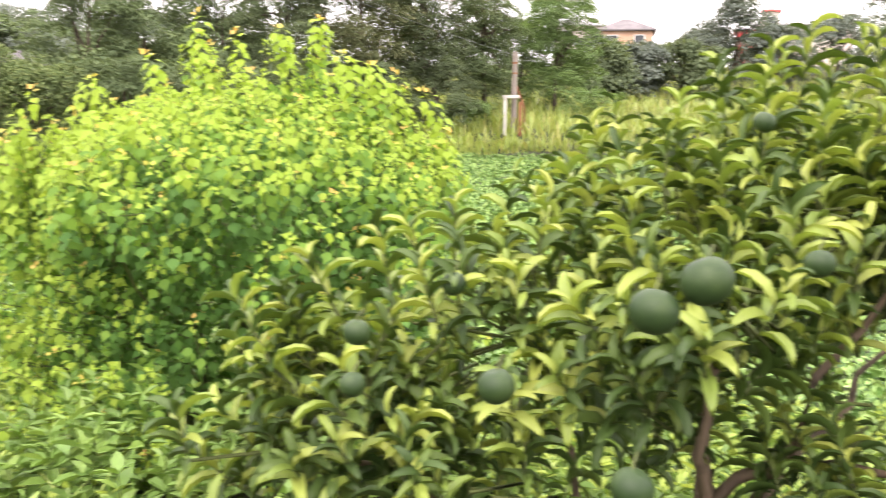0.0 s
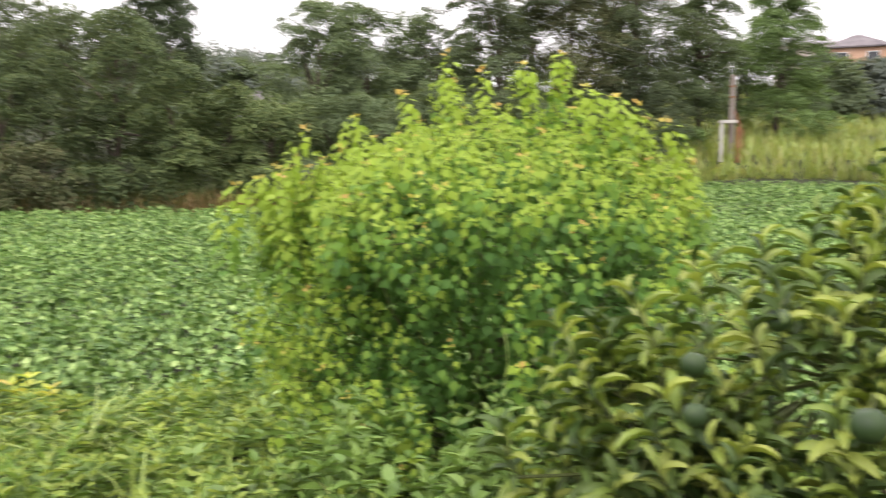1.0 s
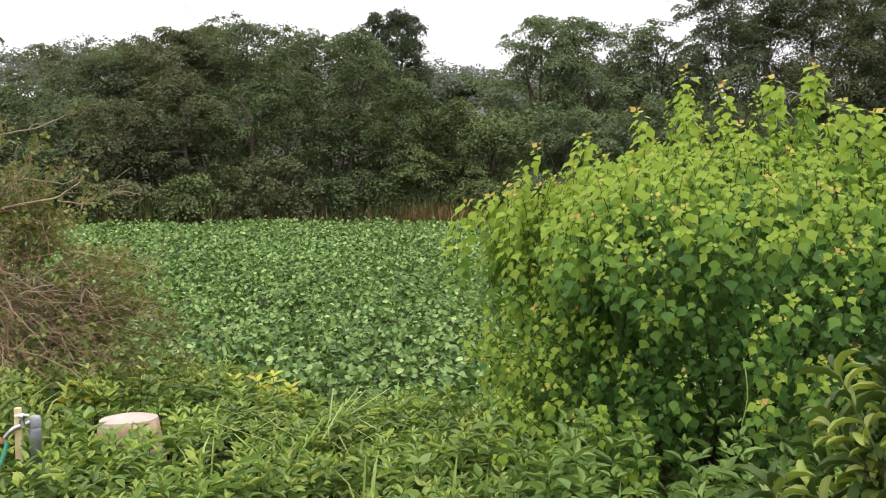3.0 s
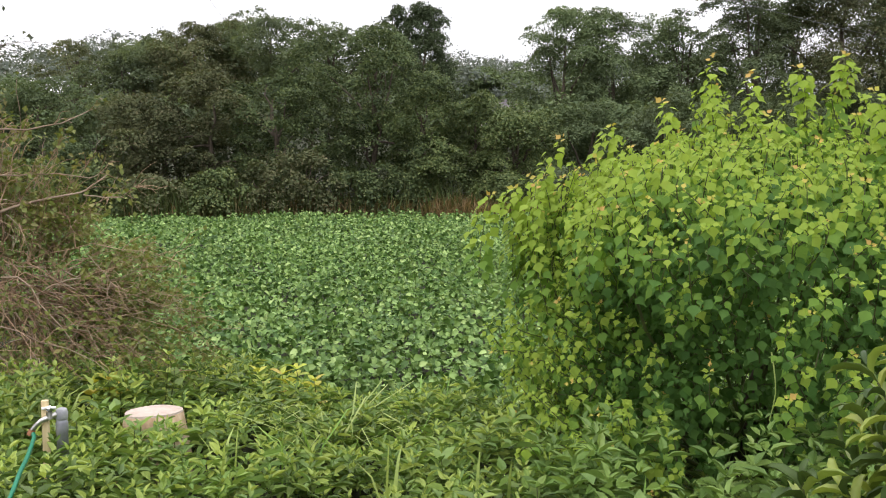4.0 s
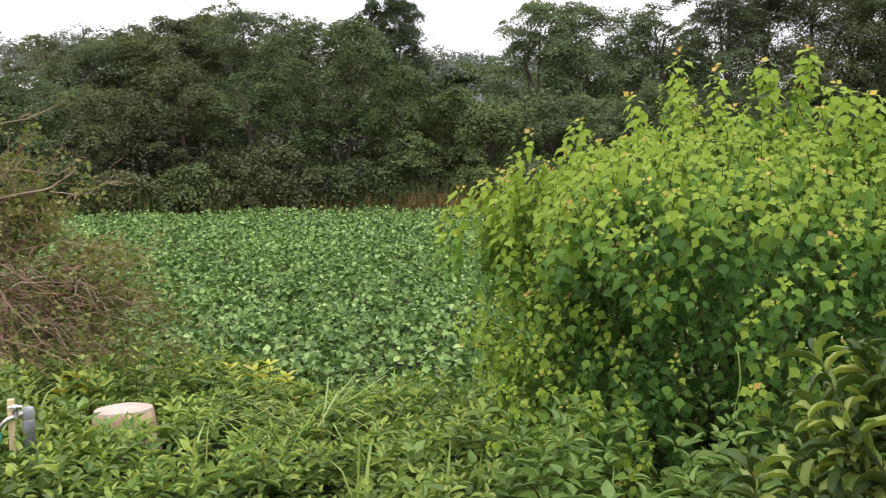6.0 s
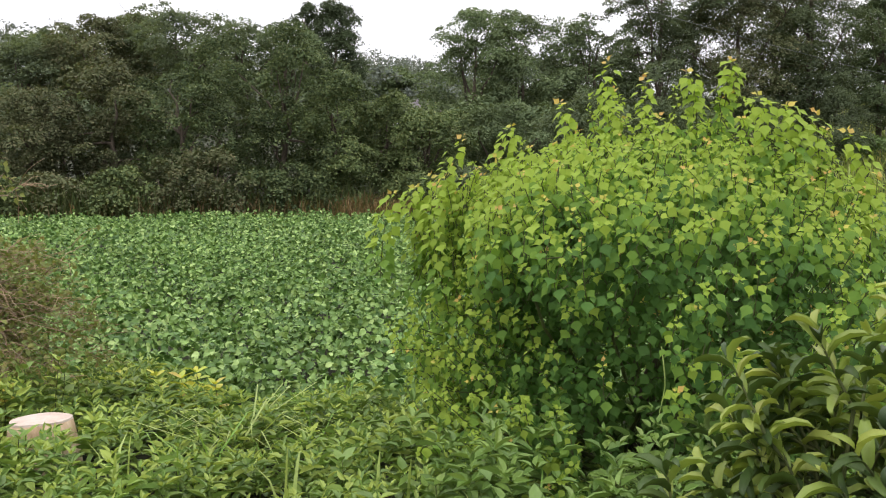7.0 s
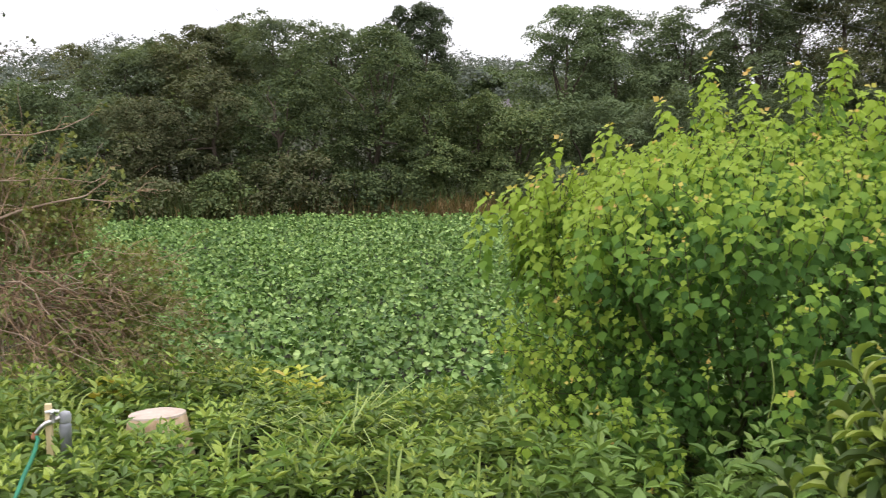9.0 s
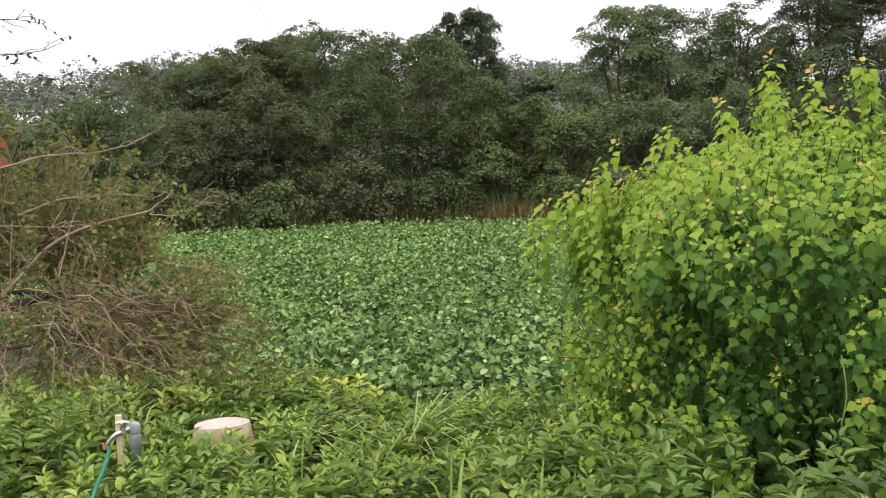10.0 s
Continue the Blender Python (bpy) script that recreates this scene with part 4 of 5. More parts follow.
def house(at, w, dp, h, roof_h, turn, wall, roof, label, windows=3, eave=0.5):
    x, y = at
    z = float(ground_z(x, y)) - 0.3
    root = thing("house", (x, y, z), label, "house", "houses on the slope")
    bm_part("wall", boxm(-w / 2, -dp / 2, 0, w / 2, dp / 2, h, turn, (x, y, z)), M[wall], root)
    bm = bmesh.new()
    e = eave
    lo = [bm.verts.new(p) for p in ((-w / 2 - e, -dp / 2 - e, h), (w / 2 + e, -dp / 2 - e, h), (w / 2 + e, dp / 2 + e, h), (-w / 2 - e, dp / 2 + e, h))]
    md = [bm.verts.new((v.co.x, v.co.y, h + 0.18)) for v in lo]
    rd = max(0.2, (w - dp) / 2)
    hi = [bm.verts.new((-rd, 0, h + roof_h)), bm.verts.new((rd, 0, h + roof_h))]
    bm.faces.new(lo[::-1])
    for i in range(4):
        bm.faces.new((lo[i], lo[(i + 1) % 4], md[(i + 1) % 4], md[i]))
    bm.faces.new((md[0], md[1], hi[1], hi[0])); bm.faces.new((md[1], md[2], hi[1])); bm.faces.new((md[2], md[3], hi[0], hi[1])); bm.faces.new((md[3], md[0], hi[0]))
    bmesh.ops.transform(bm, matrix=pose(x, y, z, 0, 0, turn), verts=bm.verts)
    bm_part("roof", bm, M[roof], root)
    for i in range(windows):
        u = -w / 2 + w * (i + 0.5) / windows
        fr = bm_part("window", boxm(u - 0.7, -dp / 2 - 0.06, h - 1.7, u + 0.7, -dp / 2 + 0.05, h - 0.5, turn, (x, y, z)), M["sign_white"], root)
        bm_part("pane", boxm(u - 0.6, -dp / 2 - 0.075, h - 1.6, u + 0.6, -dp / 2 - 0.062, h - 0.6, turn, (x, y, z)), M["glass"], fr)


house((24.0, 117.5), 7.0, 6.0, 5.0, 1.9, -10, "wall_orange", "roof_dark", "house with orange walls and a dark hipped roof", 2)
house((19.0, 124.0), 8.0, 6.5, 6.0, 1.8, -8, "wall_pale", "roof_grey", "pale house with a light grey roof", 2)
house((50.0, 122.0), 13.0, 7.0, 6.0, 1.2, -20, "wall_pale", "roof_grey", "long low pale house with a flat grey roof", 4)
house((43.5, 121.0), 6.0, 6.0, 5.4, 0.8, -18, "red", "roof_grey", "small red-walled house with a grey roof", 2)
house((39.6, 106.4), 2.0, 2.0, 6.8, 0.5, -15, "wall_pale", "red", "narrow pale tower with a red top", 1, 0.2)
house((-34.6, 68.0), 4.0, 3.6, 2.6, 1.4, 25, "wall_pale", "roof_dark", "small house with a dark roof among the trees", 2)
# ---- weeds ----
def weed_bed():
    g = np.random.default_rng(41)
    n = 7000
    r, az = np.sqrt(g.uniform(2.1 ** 2, 7.0 ** 2, n)), g.uniform(-40, 82, n)
    x, y = -r * np.sin(np.radians(az)), r * np.cos(np.radians(az))
    lim = 4.5 + 0.3 * np.sin(x * 1.7) + 0.25 * np.sin(x * 4.3 + 2)
    ok = (y < lim) & (np.hypot(x + 3.66, y - 2.70) > 0.24) & (np.hypot(x + 3.47, y - 2.03) > 0.05)
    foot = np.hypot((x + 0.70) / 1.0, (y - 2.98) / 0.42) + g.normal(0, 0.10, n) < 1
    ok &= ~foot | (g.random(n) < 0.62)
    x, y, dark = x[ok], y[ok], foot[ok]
    k = len(x)
    h = g.uniform(0.16, 0.36, k) + 0.07 * np.sin(x * 3 + y * 2.2) + 0.05 * np.sin(x * 6.1 - y * 5) - 0.10 * smooth(3.2, 4.4, y)
    h = np.maximum(h, 0.10)
    h = np.maximum(h, 0.56 * (1 - smooth(0.35, 0.8, np.hypot(x + 4.3, (y - 2.1) * 1.1))) * g.uniform(0.8, 1.1, k))
    h = np.maximum(h, 0.46 * (1 - smooth(0.25, 0.5, np.hypot(x + 4.28, y - 2.78))) * g.uniform(0.8, 1.1, k))
    h = np.maximum(h, 0.40 * (np.hypot((x + 0.75) / 0.9, (y - 2.95) / 0.42) < 1) * g.uniform(0.7, 1.1, k))
    # taller round the stump and the tap
    h = np.maximum(h, 0.40 * (np.hypot(x + 3.50, y - 2.45) < 0.38) * g.uniform(0.8, 1.1, k))
    h = np.maximum(h, 0.46 * (np.hypot(x + 3.36, y - 1.86) < 0.34) * g.uniform(0.8, 1.1, k))
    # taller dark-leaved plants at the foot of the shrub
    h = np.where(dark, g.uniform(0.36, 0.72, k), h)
    P, D, N, L, I = [], [], [], [], []
    for j in range(5):
        f = (0.35, 0.55, 0.74, 0.9, 1.0)[j]
        sz = (0.068, 0.084, 0.088, 0.074, 0.046)[j]
        per = (1, 2, 3, 4, 3)[j]
        for m in range(per):
            th = g.uniform(0, 6.28, k) if m == 0 else th + 2 * np.pi / per + g.normal(0, 0.25, k)
            out = np.stack([np.cos(th), np.sin(th), np.full(k, (-0.2, -0.05, 0.12, 0.4, 1.0)[j])], -1) + g.normal(0, 0.2, (k, 3))
            p = np.stack([x, y, ground_z(x, y) + h * f], -1) + unit(out) * 0.012
            P.append(p); D.append(out); N.append(np.array([0, 0, 1.0]) + g.normal(0, 0.35, (k, 3)))
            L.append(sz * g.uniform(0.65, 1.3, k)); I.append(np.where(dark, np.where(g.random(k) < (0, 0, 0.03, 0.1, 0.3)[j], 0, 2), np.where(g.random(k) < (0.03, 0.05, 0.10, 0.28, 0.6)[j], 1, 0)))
    P, D, N, L, I = (np.concatenate(q) for q in (P, D, N, L, I))
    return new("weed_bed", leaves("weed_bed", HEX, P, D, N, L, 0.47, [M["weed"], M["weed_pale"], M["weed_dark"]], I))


tagged(weed_bed(), "thick bed of knee-high green leafy weeds", "weeds", kind="stuff")


def weed_plant(x, y, h, mat, seed, nodes=6, size=0.09, label="leafy green weed standing above the others", group="single weeds", wide=0.6, droop=0.0):
    """One upright weed: a stem with leaves in pairs."""
    g = np.random.default_rng(seed)
    z = float(ground_z(x, y))
    root = thing("weed", (x, y, z), label, "weed", group)
    top = (x + g.normal(0, 0.03), y + g.normal(0, 0.03), z + h)
    axis = arch((x, y, z - 0.02), top, 0, 0.006, 7, g)
    part("stem", tubes("stem", [(axis, 0.004, 0.002)], M["stem"], 5), root)
    for j in range(nodes):
        f = 0.35 + 0.65 * j / (nodes - 1)
        p = axis[0] + (axis[-1] - axis[0]) * f
        t0 = g.uniform(0, 6.28)
        for m in range(3):
            th = t0 + m * 2.1 + g.normal(0, 0.2)
            d = np.array([[math.cos(th), math.sin(th), (0.1 + 0.7 * f ** 3) - droop]])
            me = leaves("leaf", LANCE, [p], d, np.array([[0, 0, 1.0]]) + g.normal(0, 0.25, (1, 3)), size * (1.1 - 0.45 * f) * g.uniform(0.8, 1.2), wide, [M[mat]], None, True)
            part("leaf", me, root)


YEL = "yellow-green weed with reddened drooping leaves"
for i, (x, y, h) in enumerate(((-3.86, 4.08, 0.22), (-3.98, 4.02, 0.19), (-4.15, 3.98, 0.18), (-3.72, 4.10, 0.16), (-4.35, 3.95, 0.16))):
    weed_plant(x, y, h + 0.12, "weed_yellow", 600 + i, 6, 0.13, YEL, "yellowing weeds", 0.62, 0.25)
for i, (x, y, h) in enumerate(((-4.28, 2.86, 0.50), (-4.36, 2.84, 0.48), (-4.20, 2.93, 0.48), (-4.30, 2.78, 0.44))):
    weed_plant(x, y, h - 0.06, "weed_yellow", 620 + i, 6, 0.13, YEL, "yellowing weeds", 0.62, 0.2)
for i, (x, y, h) in enumerate(((-4.2, 3.05, 0.55), (-4.05, 3.15, 0.5), (-4.62, 2.75, 0.5), (-1.5, 2.7, 0.42), (-1.0, 2.55, 0.5), (-0.75, 2.6, 0.46), (-1.25, 2.45, 0.40), (-0.45, 2.5, 0.48), (-1.75, 2.9, 0.38), (-2.1, 3.0, 0.36), (-4.75, 2.35, 0.5), (-4.9, 2.2, 0.52))):
    weed_plant(x, y, h, "weed", 640 + i, 7, 0.12)
for i, (x, y, h) in enumerate(((-4.42, 2.72, 0.54), (-4.24, 2.92, 0.56), (-4.08, 3.10, 0.58), (-4.52, 2.60, 0.55), (-4.36, 2.62, 0.50), (-4.12, 2.84, 0.48), (-4.62, 2.52, 0.56))):
    weed_plant(x, y, h, "weed_pale", 660 + i, 8, 0.085, "pale green upright weed in front of the dry shrub", "single weeds", 0.5)
for i, (x, y, h) in enumerate(((-3.57, 2.37, 0.49), (-3.44, 2.49, 0.40), (-3.36, 2.58, 0.38), (-3.62, 2.30, 0.46), (-3.50, 2.41, 0.42), (-3.68, 2.24, 0.48), (-3.62, 2.46, 0.48), (-3.66, 2.42, 0.49), (-3.40, 2.40, 0.38), (-3.66, 2.36, 0.45), (-3.30, 2.50, 0.36), (-3.33, 1.95, 0.42), (-3.37, 1.88, 0.43), (-3.28, 2.02, 0.40), (-3.40, 1.97, 0.40))):
    weed_plant(x, y, h, "weed", 680 + i, 6, 0.11)
n = 210
cx, cy = g.uniform(-5.4, 1.6, 34), g.uniform(2.3, 4.4, 34)
w = g.integers(0, 34, n)
w = w[np.hypot(cx[w] + 3.6, cy[w] - 2.6) > 0.55]
n = len(w)
tagged(blades("grass_tufts", cx[w] + g.normal(0, 0.07, n), cy[w] + g.normal(0, 0.07, n), g.uniform(0.25, 0.58, n), g.uniform(0.006, 0.016, n), g.uniform(0.2, 1.0, n), "grass", 53), "tufts of long green grass among the weeds", "grass", kind="stuff")
n = 190
w = g.integers(0, 7, n)
cx, cy = np.array([-4.34, -4.02, -4.5, -4.2, -4.4, -4.1, -4.6]), np.array([2.33, 2.14, 2.5, 2.2, 2.45, 2.3, 2.42])
tagged(blades("broad_grass", cx[w] + g.normal(0, 0.08, n), cy[w] + g.normal(0, 0.08, n), g.uniform(0.42, 0.70, n), g.uniform(0.018, 0.034, n), g.uniform(0.1, 0.6, n), "grass_pale", 56), "broad-bladed bright green grass beside the tap", "grass", kind="stuff")


n = 40
w = g.integers(0, 3, n)
cx, cy = np.array([-2.94, -2.88, -3.00]), np.array([3.36, 3.28, 3.42])
tagged(blades("arching_grass", cx[w] + g.normal(0, 0.05, n), cy[w] + g.normal(0, 0.05, n), g.uniform(0.38, 0.66, n), g.uniform(0.009, 0.015, n), g.uniform(0.7, 1.35, n), "grass_pale", 57), "tuft of long pale arching grass", "grass", kind="stuff")
n = 26
cx, cy = np.array([-1.72, -1.2, -0.75, -2.1, -3.0, -0.3]), np.array([2.75, 2.6, 2.5, 2.7, 2.6, 2.4])
w = g.integers(0, 6, n)
tagged(blades("upright_grass", cx[w] + g.normal(0, 0.06, n), cy[w] + g.normal(0, 0.06, n), g.uniform(0.35, 0.55, n), g.uniform(0.016, 0.026, n), g.uniform(0.05, 0.35, n), "grass_pale", 58), "single upright bright green grass blades", "grass", kind="stuff")


# ---- tallow shrub ----
def single_leaves(root, shape, P, D, N, L, wide, mats, I):
    kinds = [leaves("leaf", shape, [(0, 0, 0)], [(1, 0, 0)], [(0, 0, 1)], 1.0, wide, [m], None, True) for m in mats]
    o = root.location
    for p, d, n, l, i in zip(P, unit(D), N, L, I):
        n = unit(n - d * (n * d).sum())
        s = np.cross(d, n)
        ob = new("leaf", kinds[int(i)])
        ob.parent = root
        m = Matrix(((d[0], s[0], n[0], p[0] - o.x), (d[1], s[1], n[1], p[1] - o.y), (d[2], s[2], n[2], p[2] - o.z), (0, 0, 0, 1)))
        ob.matrix_basis = m @ Matrix.Diagonal((l, l, l, 1))


def tallow():
    g = np.random.default_rng(21)
    bx, by = -1.05, 4.38
    root = thing("tallow_shrub", (bx, by, -0.02), "bright green heart-leaved shrub with reddish young shoot tips", "shrub")
    tips, dirs, lens, many = [], [], [], []

    def shoot(p, d, ln, k):
        tips.append(np.asarray(p, float)); dirs.append(np.asarray(d, float)); lens.append(ln); many.append(k)

    # leading shoots that stand clear of the crown
    lead = [(-2.19, 3.66, 1.57), (-2.06, 3.85, 1.67), (-1.93, 3.96, 1.87), (-1.71, 4.10, 1.93), (-1.49, 4.24, 2.06), (-1.31, 4.50, 2.31), (-1.09, 4.45, 2.21), (-0.86, 4.40, 2.22), (-0.65, 4.60, 2.29), (-0.51, 4.30, 2.08),
            (-0.37, 4.30, 2.02), (-0.24, 4.45, 2.00), (-0.10, 4.45, 1.91), (0.05, 4.35, 1.69)]
    # lower ones on the shoulders and behind
    lead += [(-2.12, 3.78, 1.60), (-1.98, 3.74, 1.62), (-2.02, 4.02, 1.72), (-2.12, 4.15, 1.66), (-1.72, 3.92, 1.76), (-2.30, 4.50, 1.58), (-1.42, 5.10, 2.20), (-0.75, 5.00, 2.12), (-1.40, 4.30, 1.92), (-0.97, 4.25, 1.98)]
    heads = set()
    for t in lead:
        d = np.array([g.normal(0, 0.13), g.normal(0, 0.13), 1.0])
        heads.add(len(tips))
        shoot(np.array(t) - 0.03 * d, d, g.uniform(0.40, 0.48) if t[0] < -2.1 else g.uniform(0.52, 0.64), 46 if t[0] < -2.1 else 62)
        for _ in range(2 if t[0] < -2.1 else 6):
            low = g.uniform(0.10, 0.45)
            th = g.uniform(0, 6.28)
            off = np.array([math.cos(th), math.sin(th), 0.0]) * (0.04 + 0.20 * low)
            shoot(np.array(t) + off + np.array([0, 0, -low]), off * 2.0 + np.array([0, 0, 1.0]), g.uniform(0.24, 0.36), 18)
    first = len(tips)
    def skin(z, th):
        r = float(np.interp(z, [0.14, 0.5, 1.0, 1.35, 1.55, 1.68, 1.78, 1.86], [1.10, 1.23, 1.30, 1.26, 1.10, 0.88, 0.60, 0.20]))
        return r * (1 + 0.10 * math.sin(3 * th + 4 * z) + 0.07 * math.sin(5 * th - 6 * z + 1)) * (1 - 0.20 * max(0.0, -math.cos(th)) ** 0.8 * math.exp(-((z - 1.12) / 0.42) ** 2))

    def on_skin(z, th, r):
        return np.array([bx + r * math.cos(th), by + 1.02 * r * math.sin(th), z])

    # the middles of the clumps in which the lower shoots stand
    clumps = np.full((900, 3), 99.0)
    made = 0
    for _ in range(4000):
        z, th = g.uniform(0.2, 1.6), g.uniform(0, 2 * math.pi)
        p = on_skin(z, th, skin(z, th) * g.uniform(0.88, 1.02))
        if ((clumps - p) ** 2).sum(1).min() > 0.245 ** 2:
            clumps[made] = p; made += 1
    # the shoots keep their distance from one another
    count = first
    placed = np.zeros((9000, 3)); placed[:first] = tips
    inner = []
    for _ in range(16000):
        z, th = g.uniform(0.16, 1.86), g.uniform(0, 2 * math.pi)
        deep = g.random() < 0.22
        p = on_skin(z + g.normal(0, 0.02), th, skin(z, th) * (g.uniform(0.58, 0.80) if deep else g.uniform(0.84, 1.04)))
        # a hollow low down where the shrub is open
        if p[2] < 0.98 and -1.04 < p[0] < -0.66 and p[1] < 4.3 and g.random() < 0.90:
            continue
        if p[2] < 0.90 and p[0] >= -0.66 and p[1] < 4.25 and g.random() < 0.5:
            continue
        if p[1] > 4.9 and g.random() < 0.6:
            continue
        gap = 0.115 - 0.018 * smooth(1.2, 1.5, z)
        if not deep and g.random() < smooth(1.75, 1.35, z) * (1 - 0.5 * smooth(-1.5, -1.9, p[0])):
            if ((clumps - p) ** 2).sum(1).min() > 0.092 ** 2:
                continue
            gap = 0.078
        if ((placed[:count] - p) ** 2).sum(1).min() < gap ** 2:
            continue
        placed[count] = p; count += 1
        low = smooth(1.5, 0.6, z)
        inner.append(len(tips) if deep else -1)
        shoot(p, np.array([math.cos(th) * (0.35 + 0.55 * low), math.sin(th) * (0.35 + 0.55 * low), 1.0 - 0.3 * low]) + g.normal(0, 0.18, 3), g.uniform(0.16, 0.28), int(g.integers(15, 20)) if z < 1.4 else int(g.integers(17, 22)))
    inner = set(inner)
    tips, dirs, lens = np.array(tips), unit(np.array(dirs)), np.array(lens)
    P, D, N, L, I = [], [], [], [], []
    shoots = []
    for i in range(len(tips)):
        k, up = many[i], tips[i][2]
        s = np.concatenate([np.linspace(0, 0.86, k - 6), np.linspace(0.9, 1, 6)])
        bow = g.normal(0, 0.05, 3)
        line = tips[i] - dirs[i] * lens[i] * (1 - s)[:, None] + bow * (4 * s * (1 - s))[:, None]
        shoots.append((line[::3], 0.0032, 0.0014))
        th = np.arange(k) * 2.4 + g.uniform(0, 6)
        a = unit(np.cross(dirs[i], np.array([0.31, 0.17, 0.9]))); b = np.cross(dirs[i], a)
        out = np.cos(th)[:, None] * a + np.sin(th)[:, None] * b
        size = np.interp(s, [0, 0.5, 0.8, 0.9, 1], [0.051, 0.050, 0.045, 0.032, 0.020]) * g.uniform(0.65, 1.25, k)
        if i in heads:
            size = np.interp(s, [0, 0.6, 0.86, 0.93, 1], [0.060, 0.058, 0.053, 0.043, 0.029]) * g.uniform(0.75, 1.2, k)
        stalk = size * np.where(s > 0.9, 0.25, g.uniform(0.45, 0.8, k))
        base = line + unit(out + 0.45 * dirs[i]) * stalk[:, None]
        away = np.array([tips[i][0] - bx, tips[i][1] - by, 0.0])
        face = unit(away) * min(1.0, np.linalg.norm(away))
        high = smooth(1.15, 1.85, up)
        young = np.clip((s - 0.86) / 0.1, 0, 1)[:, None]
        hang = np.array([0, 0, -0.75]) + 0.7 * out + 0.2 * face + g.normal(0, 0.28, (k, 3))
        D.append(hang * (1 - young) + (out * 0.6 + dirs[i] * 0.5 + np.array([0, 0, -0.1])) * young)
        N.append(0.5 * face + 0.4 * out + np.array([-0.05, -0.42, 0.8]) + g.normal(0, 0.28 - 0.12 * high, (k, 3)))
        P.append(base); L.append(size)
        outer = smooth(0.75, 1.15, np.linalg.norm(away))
        # tone: leaf age, plus painted light: darker inside, paler on top and left flank
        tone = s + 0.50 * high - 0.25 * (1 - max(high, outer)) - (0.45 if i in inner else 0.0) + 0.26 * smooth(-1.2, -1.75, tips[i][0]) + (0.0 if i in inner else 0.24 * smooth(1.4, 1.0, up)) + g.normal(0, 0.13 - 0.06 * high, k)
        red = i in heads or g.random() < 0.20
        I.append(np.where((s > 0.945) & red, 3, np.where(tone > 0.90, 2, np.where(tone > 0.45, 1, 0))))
    # older leaves inside the crown, all in the dark tone that deepens its shade
    k = 1900
    v = unit(g.normal(size=(k, 3)))
    p = np.array([bx, by, 0.9]) + v * np.array([1.1, 1.2, 0.85]) * (g.uniform(0.1, 0.62, k) ** 0.5)[:, None]
    p = p[(p[:, 2] > 0.12) & ~((p[:, 2] < 0.8) & (p[:, 0] > -1.1) & (p[:, 0] < -0.3) & (p[:, 1] < 3.9))]
    k = len(p)
    v = unit(p - np.array([bx, by, 0.6]))
    P.append(p); D.append(v * 0.6 + np.array([0, 0, -0.6]) + g.normal(0, 0.3, (k, 3))); N.append(0.6 * v + np.array([0, 0, 0.8]) + g.normal(0, 0.3, (k, 3)))
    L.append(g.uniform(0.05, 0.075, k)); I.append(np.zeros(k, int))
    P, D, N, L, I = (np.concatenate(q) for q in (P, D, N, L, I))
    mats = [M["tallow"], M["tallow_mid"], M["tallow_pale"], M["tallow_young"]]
    part("trunk", tubes("trunk", [(arch((bx, by, -0.06), (bx + 0.05, by, 0.7), 0, 0.02, 6, g), 0.045, 0.02)], M["bark"], 8), root)
    for i in g.choice(len(tips), 34, replace=False):
        b = tips[i] - dirs[i] * lens[i]
        part("stem", tubes("stem", [(arch((bx + g.normal(0, 0.08), by + g.normal(0, 0.08), -0.05), b, 0.05, 0.015, 7, g), 0.014, 0.005)], M["stem"], 5), root)
    part("tendril", tubes("tendril", [(np.array([(-0.745, 3.30, 0.95), (-0.728, 3.26, 0.90), (-0.719, 3.25, 0.85), (-0.716, 3.25, 0.80), (-0.724, 3.25, 0.74), (-0.734, 3.25, 0.69), (-0.722, 3.25, 0.644)]), 0.003, 0.002)], M["grass_pale"], 5), root, "pale bare hanging stem")
    part("shoot_axis", tubes("shoot_axis", shoots, M["stem"], 4), root, "slender green leafy shoots", kind="stuff")
    # the leaves that face the path are single ones
    order = np.argsort(P[:, 1] + 0.25 * np.abs(P[:, 0] + 1.2) - 0.15 * P[:, 2])
    near, rest = order[:300], order[300:]
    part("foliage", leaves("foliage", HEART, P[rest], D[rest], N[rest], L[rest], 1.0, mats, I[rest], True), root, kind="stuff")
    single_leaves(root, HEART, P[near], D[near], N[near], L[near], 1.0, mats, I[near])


tallow()


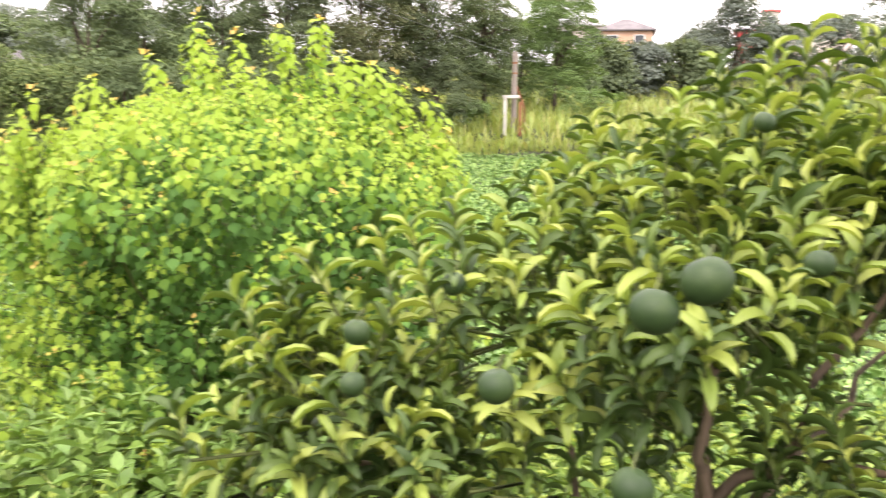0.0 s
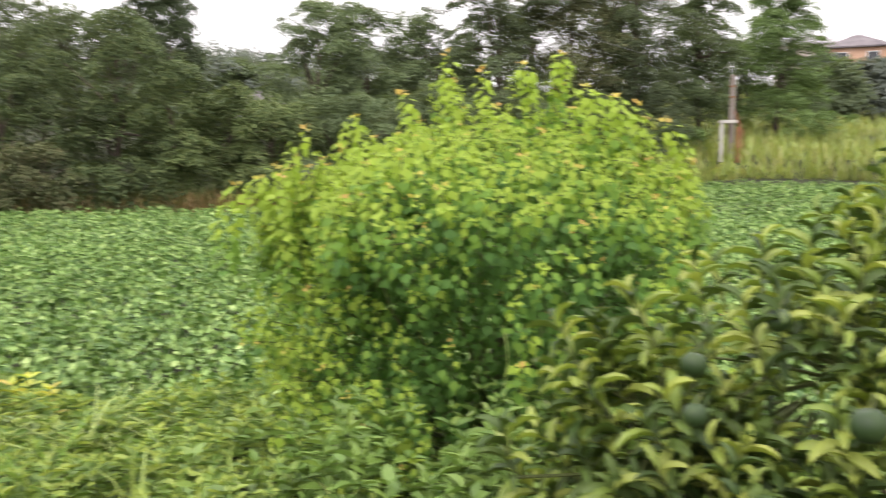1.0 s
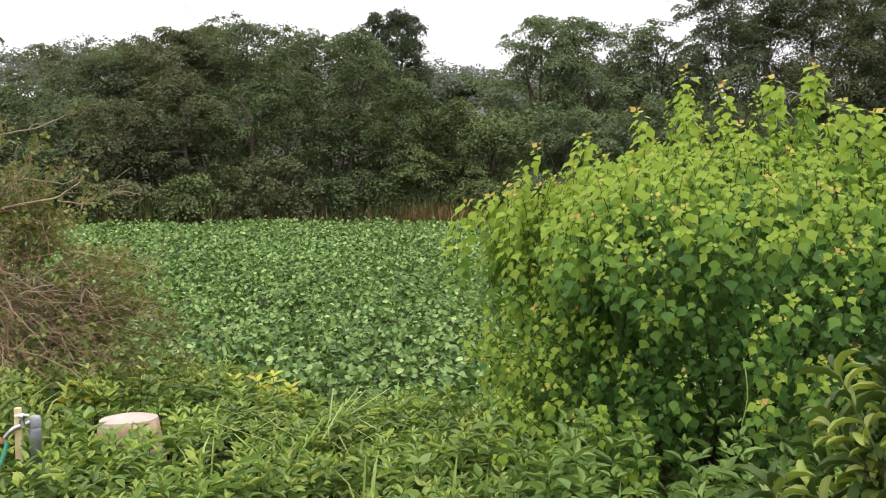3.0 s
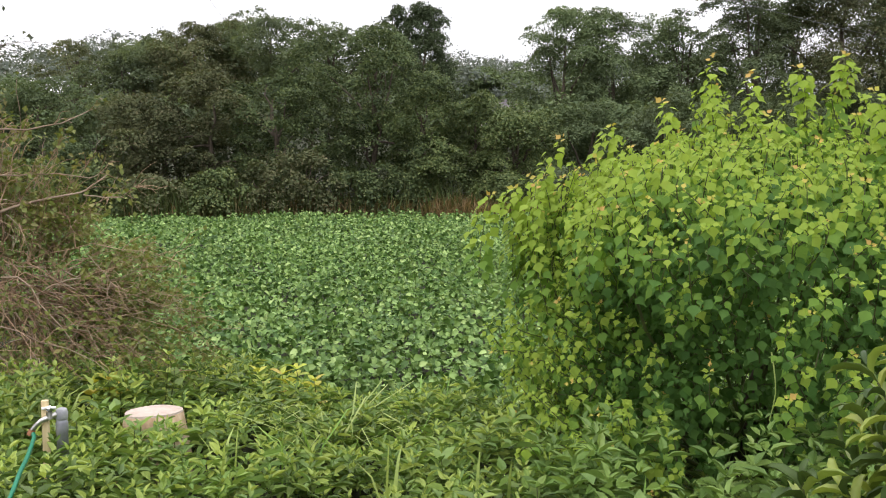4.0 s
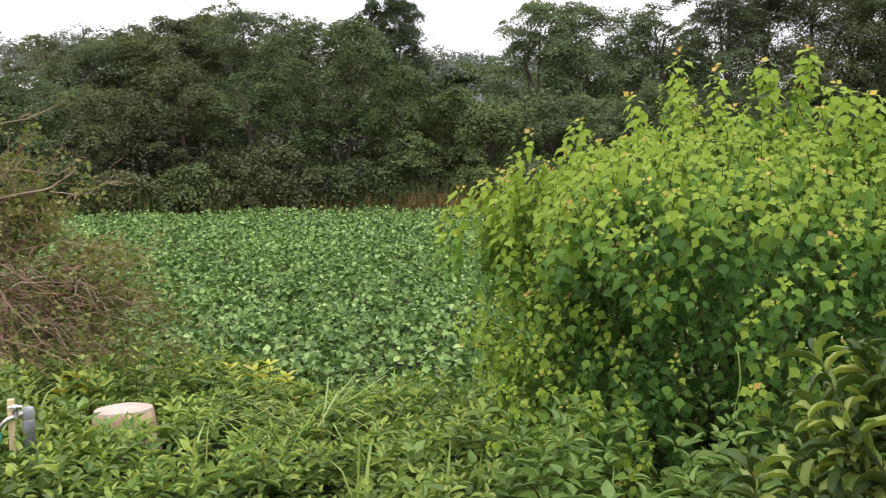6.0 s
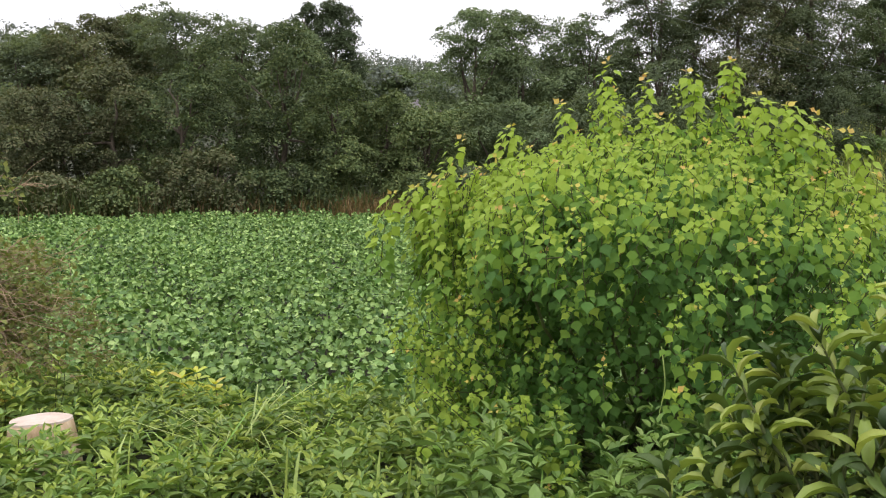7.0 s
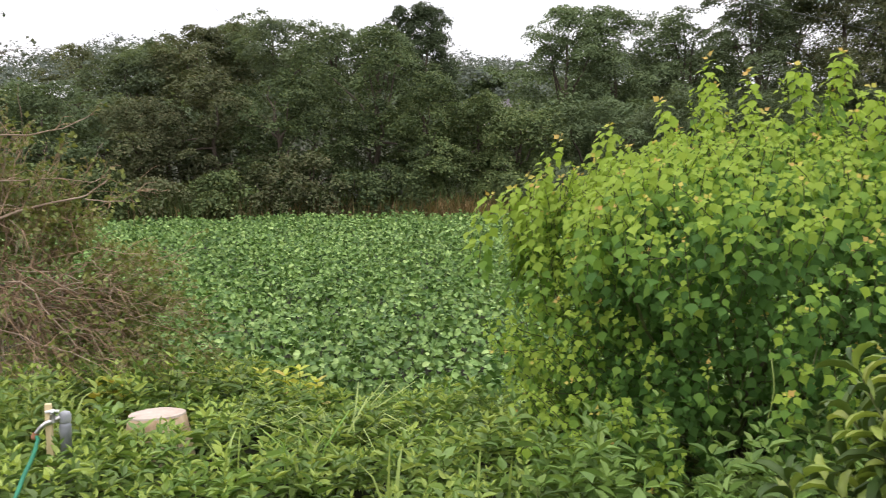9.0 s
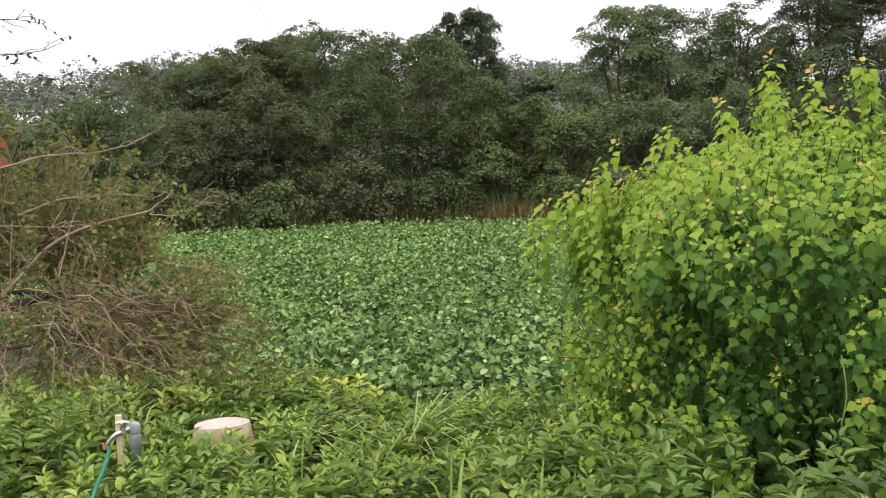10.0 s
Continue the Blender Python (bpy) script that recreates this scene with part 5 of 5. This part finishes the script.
# ---- citrus tree ----
def citrus():
    g = np.random.default_rng(23)
    bx, by = 0.60, 1.40
    root = thing("citrus_tree", (bx, by, 0.0), "low citrus tree with folded leaves and unripe green fruit", "tree")
    lobes = [((1.1, 1.85, 1.32), (0.72, 0.60, 0.56), 165), ((0.57, 1.75, 1.36), (0.40, 0.40, 0.40), 75), ((0.24, 1.47, 1.20), (0.40, 0.36, 0.36), 90), ((-0.10, 1.32, 1.14), (0.25, 0.20, 0.24), 52),
             ((0.46, 1.16, 1.36), (0.26, 0.18, 0.16), 30), ((0.82, 1.32, 1.46), (0.3, 0.25, 0.26), 48), ((0.06, 1.20, 1.0), (0.36, 0.20, 0.22), 24), ((0.85, 1.25, 1.15), (0.30, 0.25, 0.2), 12), ((0.74, 1.22, 0.98), (0.34, 0.2, 0.24), 18)]
    # single shoots that stand out on the side of the shrub
    free = [(-0.28, 1.24, 1.375), (-0.36, 1.18, 1.20), (-0.16, 1.25, 1.43), (-0.22, 1.30, 1.30), (-0.36, 1.26, 1.10), (-0.05, 1.30, 1.47), (-0.30, 1.15, 1.05), (-0.10, 1.16, 1.28), (0.02, 1.22, 1.42)]
    tall = [(0.48, 1.45, 1.70), (0.57, 1.52, 1.74), (0.66, 1.50, 1.80), (0.75, 1.55, 1.84), (0.84, 1.48, 1.82), (0.93, 1.55, 1.80), (0.62, 1.38, 1.67), (0.72, 1.40, 1.71), (0.82, 1.38, 1.70), (0.52, 1.34, 1.60), (1.02, 1.60, 1.84)]
    P, D, N, L, I, shoots, arms = [], [], [], [], [], [], []

    def shoot(c, tip, dr, pale):
        k = int(g.integers(9, 13))
        ln = g.uniform(0.09, 0.15)
        s = np.linspace(0, 1, k)
        line = tip - dr * ln * (1 - s)[:, None]
        shoots.append((np.concatenate([[c + (tip - c) * 0.35], line[::3]]), 0.0035, 0.0018))
        th = np.arange(k) * 2.4 + g.uniform(0, 6)
        a = unit(np.cross(dr, np.array([0.3, 0.2, 1.0]))); b = np.cross(dr, a)
        out = np.cos(th)[:, None] * a + np.sin(th)[:, None] * b
        D.append(out * np.interp(s, [0, 1], [1.0, 0.62])[:, None] + dr * np.interp(s, [0, 1], [0.35, 0.95])[:, None] + g.normal(0, 0.14, (k, 3)))
        N.append(dr * 1.0 + np.array([0, 0, 0.3]) - 0.35 * out + g.normal(0, 0.18, (k, 3)))
        P.append(line); L.append(np.interp(s, [0, 0.6, 1], [0.074, 0.080, 0.056]) * g.uniform(0.75, 1.22, k))
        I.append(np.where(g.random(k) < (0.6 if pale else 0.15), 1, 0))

    for c, r, cnt in lobes:
        c, r = np.array(c), np.array(r)
        fork = g.uniform(0.42, 0.98)
        arms.append((arch((bx - 0.04 * fork, by, fork), c - np.array([0, 0, r[2] * 0.3]), 0.03, 0.02, 7, g), 0.014, 0.006))
        for _ in range(cnt):
            v = unit(g.normal(size=3))
            if v[2] < -0.5:
                v[2] = -v[2]
            tip = c + v * r * g.uniform(0.55, 1.06)
            if math.hypot(tip[0] - 0.0, tip[1] + 0.1) < 1.0:
                continue
            # pale leaves kept to upper, upward shoots; the crown's inner shade is coloured in
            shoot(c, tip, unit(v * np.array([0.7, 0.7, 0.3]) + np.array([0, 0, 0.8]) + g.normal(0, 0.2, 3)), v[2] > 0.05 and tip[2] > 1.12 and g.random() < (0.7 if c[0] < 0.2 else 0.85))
    for q in tall:
        for j in range(3):
            tip = np.array(q) + np.array([g.normal(0, 0.05), g.normal(0, 0.05), -0.06 * j]) * (j > 0)
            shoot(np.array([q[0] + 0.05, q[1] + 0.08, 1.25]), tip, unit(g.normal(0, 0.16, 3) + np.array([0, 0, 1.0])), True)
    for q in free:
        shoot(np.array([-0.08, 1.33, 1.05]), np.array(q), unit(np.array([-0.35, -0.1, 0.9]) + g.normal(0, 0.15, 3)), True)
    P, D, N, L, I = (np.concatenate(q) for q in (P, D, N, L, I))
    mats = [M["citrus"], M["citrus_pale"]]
    part("trunk", tubes("trunk", [(arch((bx, by, -0.05), (bx - 0.05, by, 1.22), 0, 0.012, 9, g), 0.030, 0.012)], M["citrus_bark"], 9), root)
    for q in arms:
        part("branch", tubes("branch", [q], M["citrus_bark"], 7), root)
    part("shoot_axis", tubes("shoot_axis", shoots, M["stem"], 4), root, kind="stuff")
    order = np.argsort(np.hypot(P[:, 0] + 0.1, P[:, 1]))
    near, rest = order[:300], order[300:]
    part("foliage", leaves("foliage", BOAT, P[rest], D[rest], N[rest], L[rest], 1.0, mats, I[rest], True), root, kind="stuff")
    single_leaves(root, BOAT, P[near], D[near], N[near], L[near], 1.0, mats, I[near])
    for x, y, z, r in ((0.349, 0.82, 1.479, 0.030), (0.290, 0.81, 1.446, 0.028), (0.122, 0.831, 1.353, 0.022), (-0.059, 0.988, 1.304, 0.018), (0.56, 1.02, 1.47, 0.021), (0.075, 1.22, 1.40, 0.02), (0.56, 1.25, 1.66, 0.018), (0.28, 0.83, 1.235, 0.026), (-0.06, 1.05, 1.36, 0.02)):
        bm = bmesh.new()
        bmesh.ops.create_uvsphere(bm, u_segments=28, v_segments=18, radius=1.0)
        for v in bm.verts:
            dimple = 0.10 * math.exp(-((1 - abs(v.co.z)) / 0.05)) * (1 if v.co.z > 0 else 0.6)
            v.co = Vector((v.co.x, v.co.y, v.co.z * (0.92 - dimple))) * r
        bmesh.ops.transform(bm, matrix=pose(x, y, z, g.uniform(-25, 25), g.uniform(-25, 25), 0), verts=bm.verts)
        fr = bm_part("fruit", bm, M["fruit"], root, "unripe dark green citrus fruit", True)
        part("stalk", tubes("stalk", [(arch((x, y, z + r * 0.8), (x + 0.008, y + 0.012, z + r + 0.012), 0, 0.001, 4, g), 0.002, 0.0016)], M["stem"], 5), fr)


citrus()
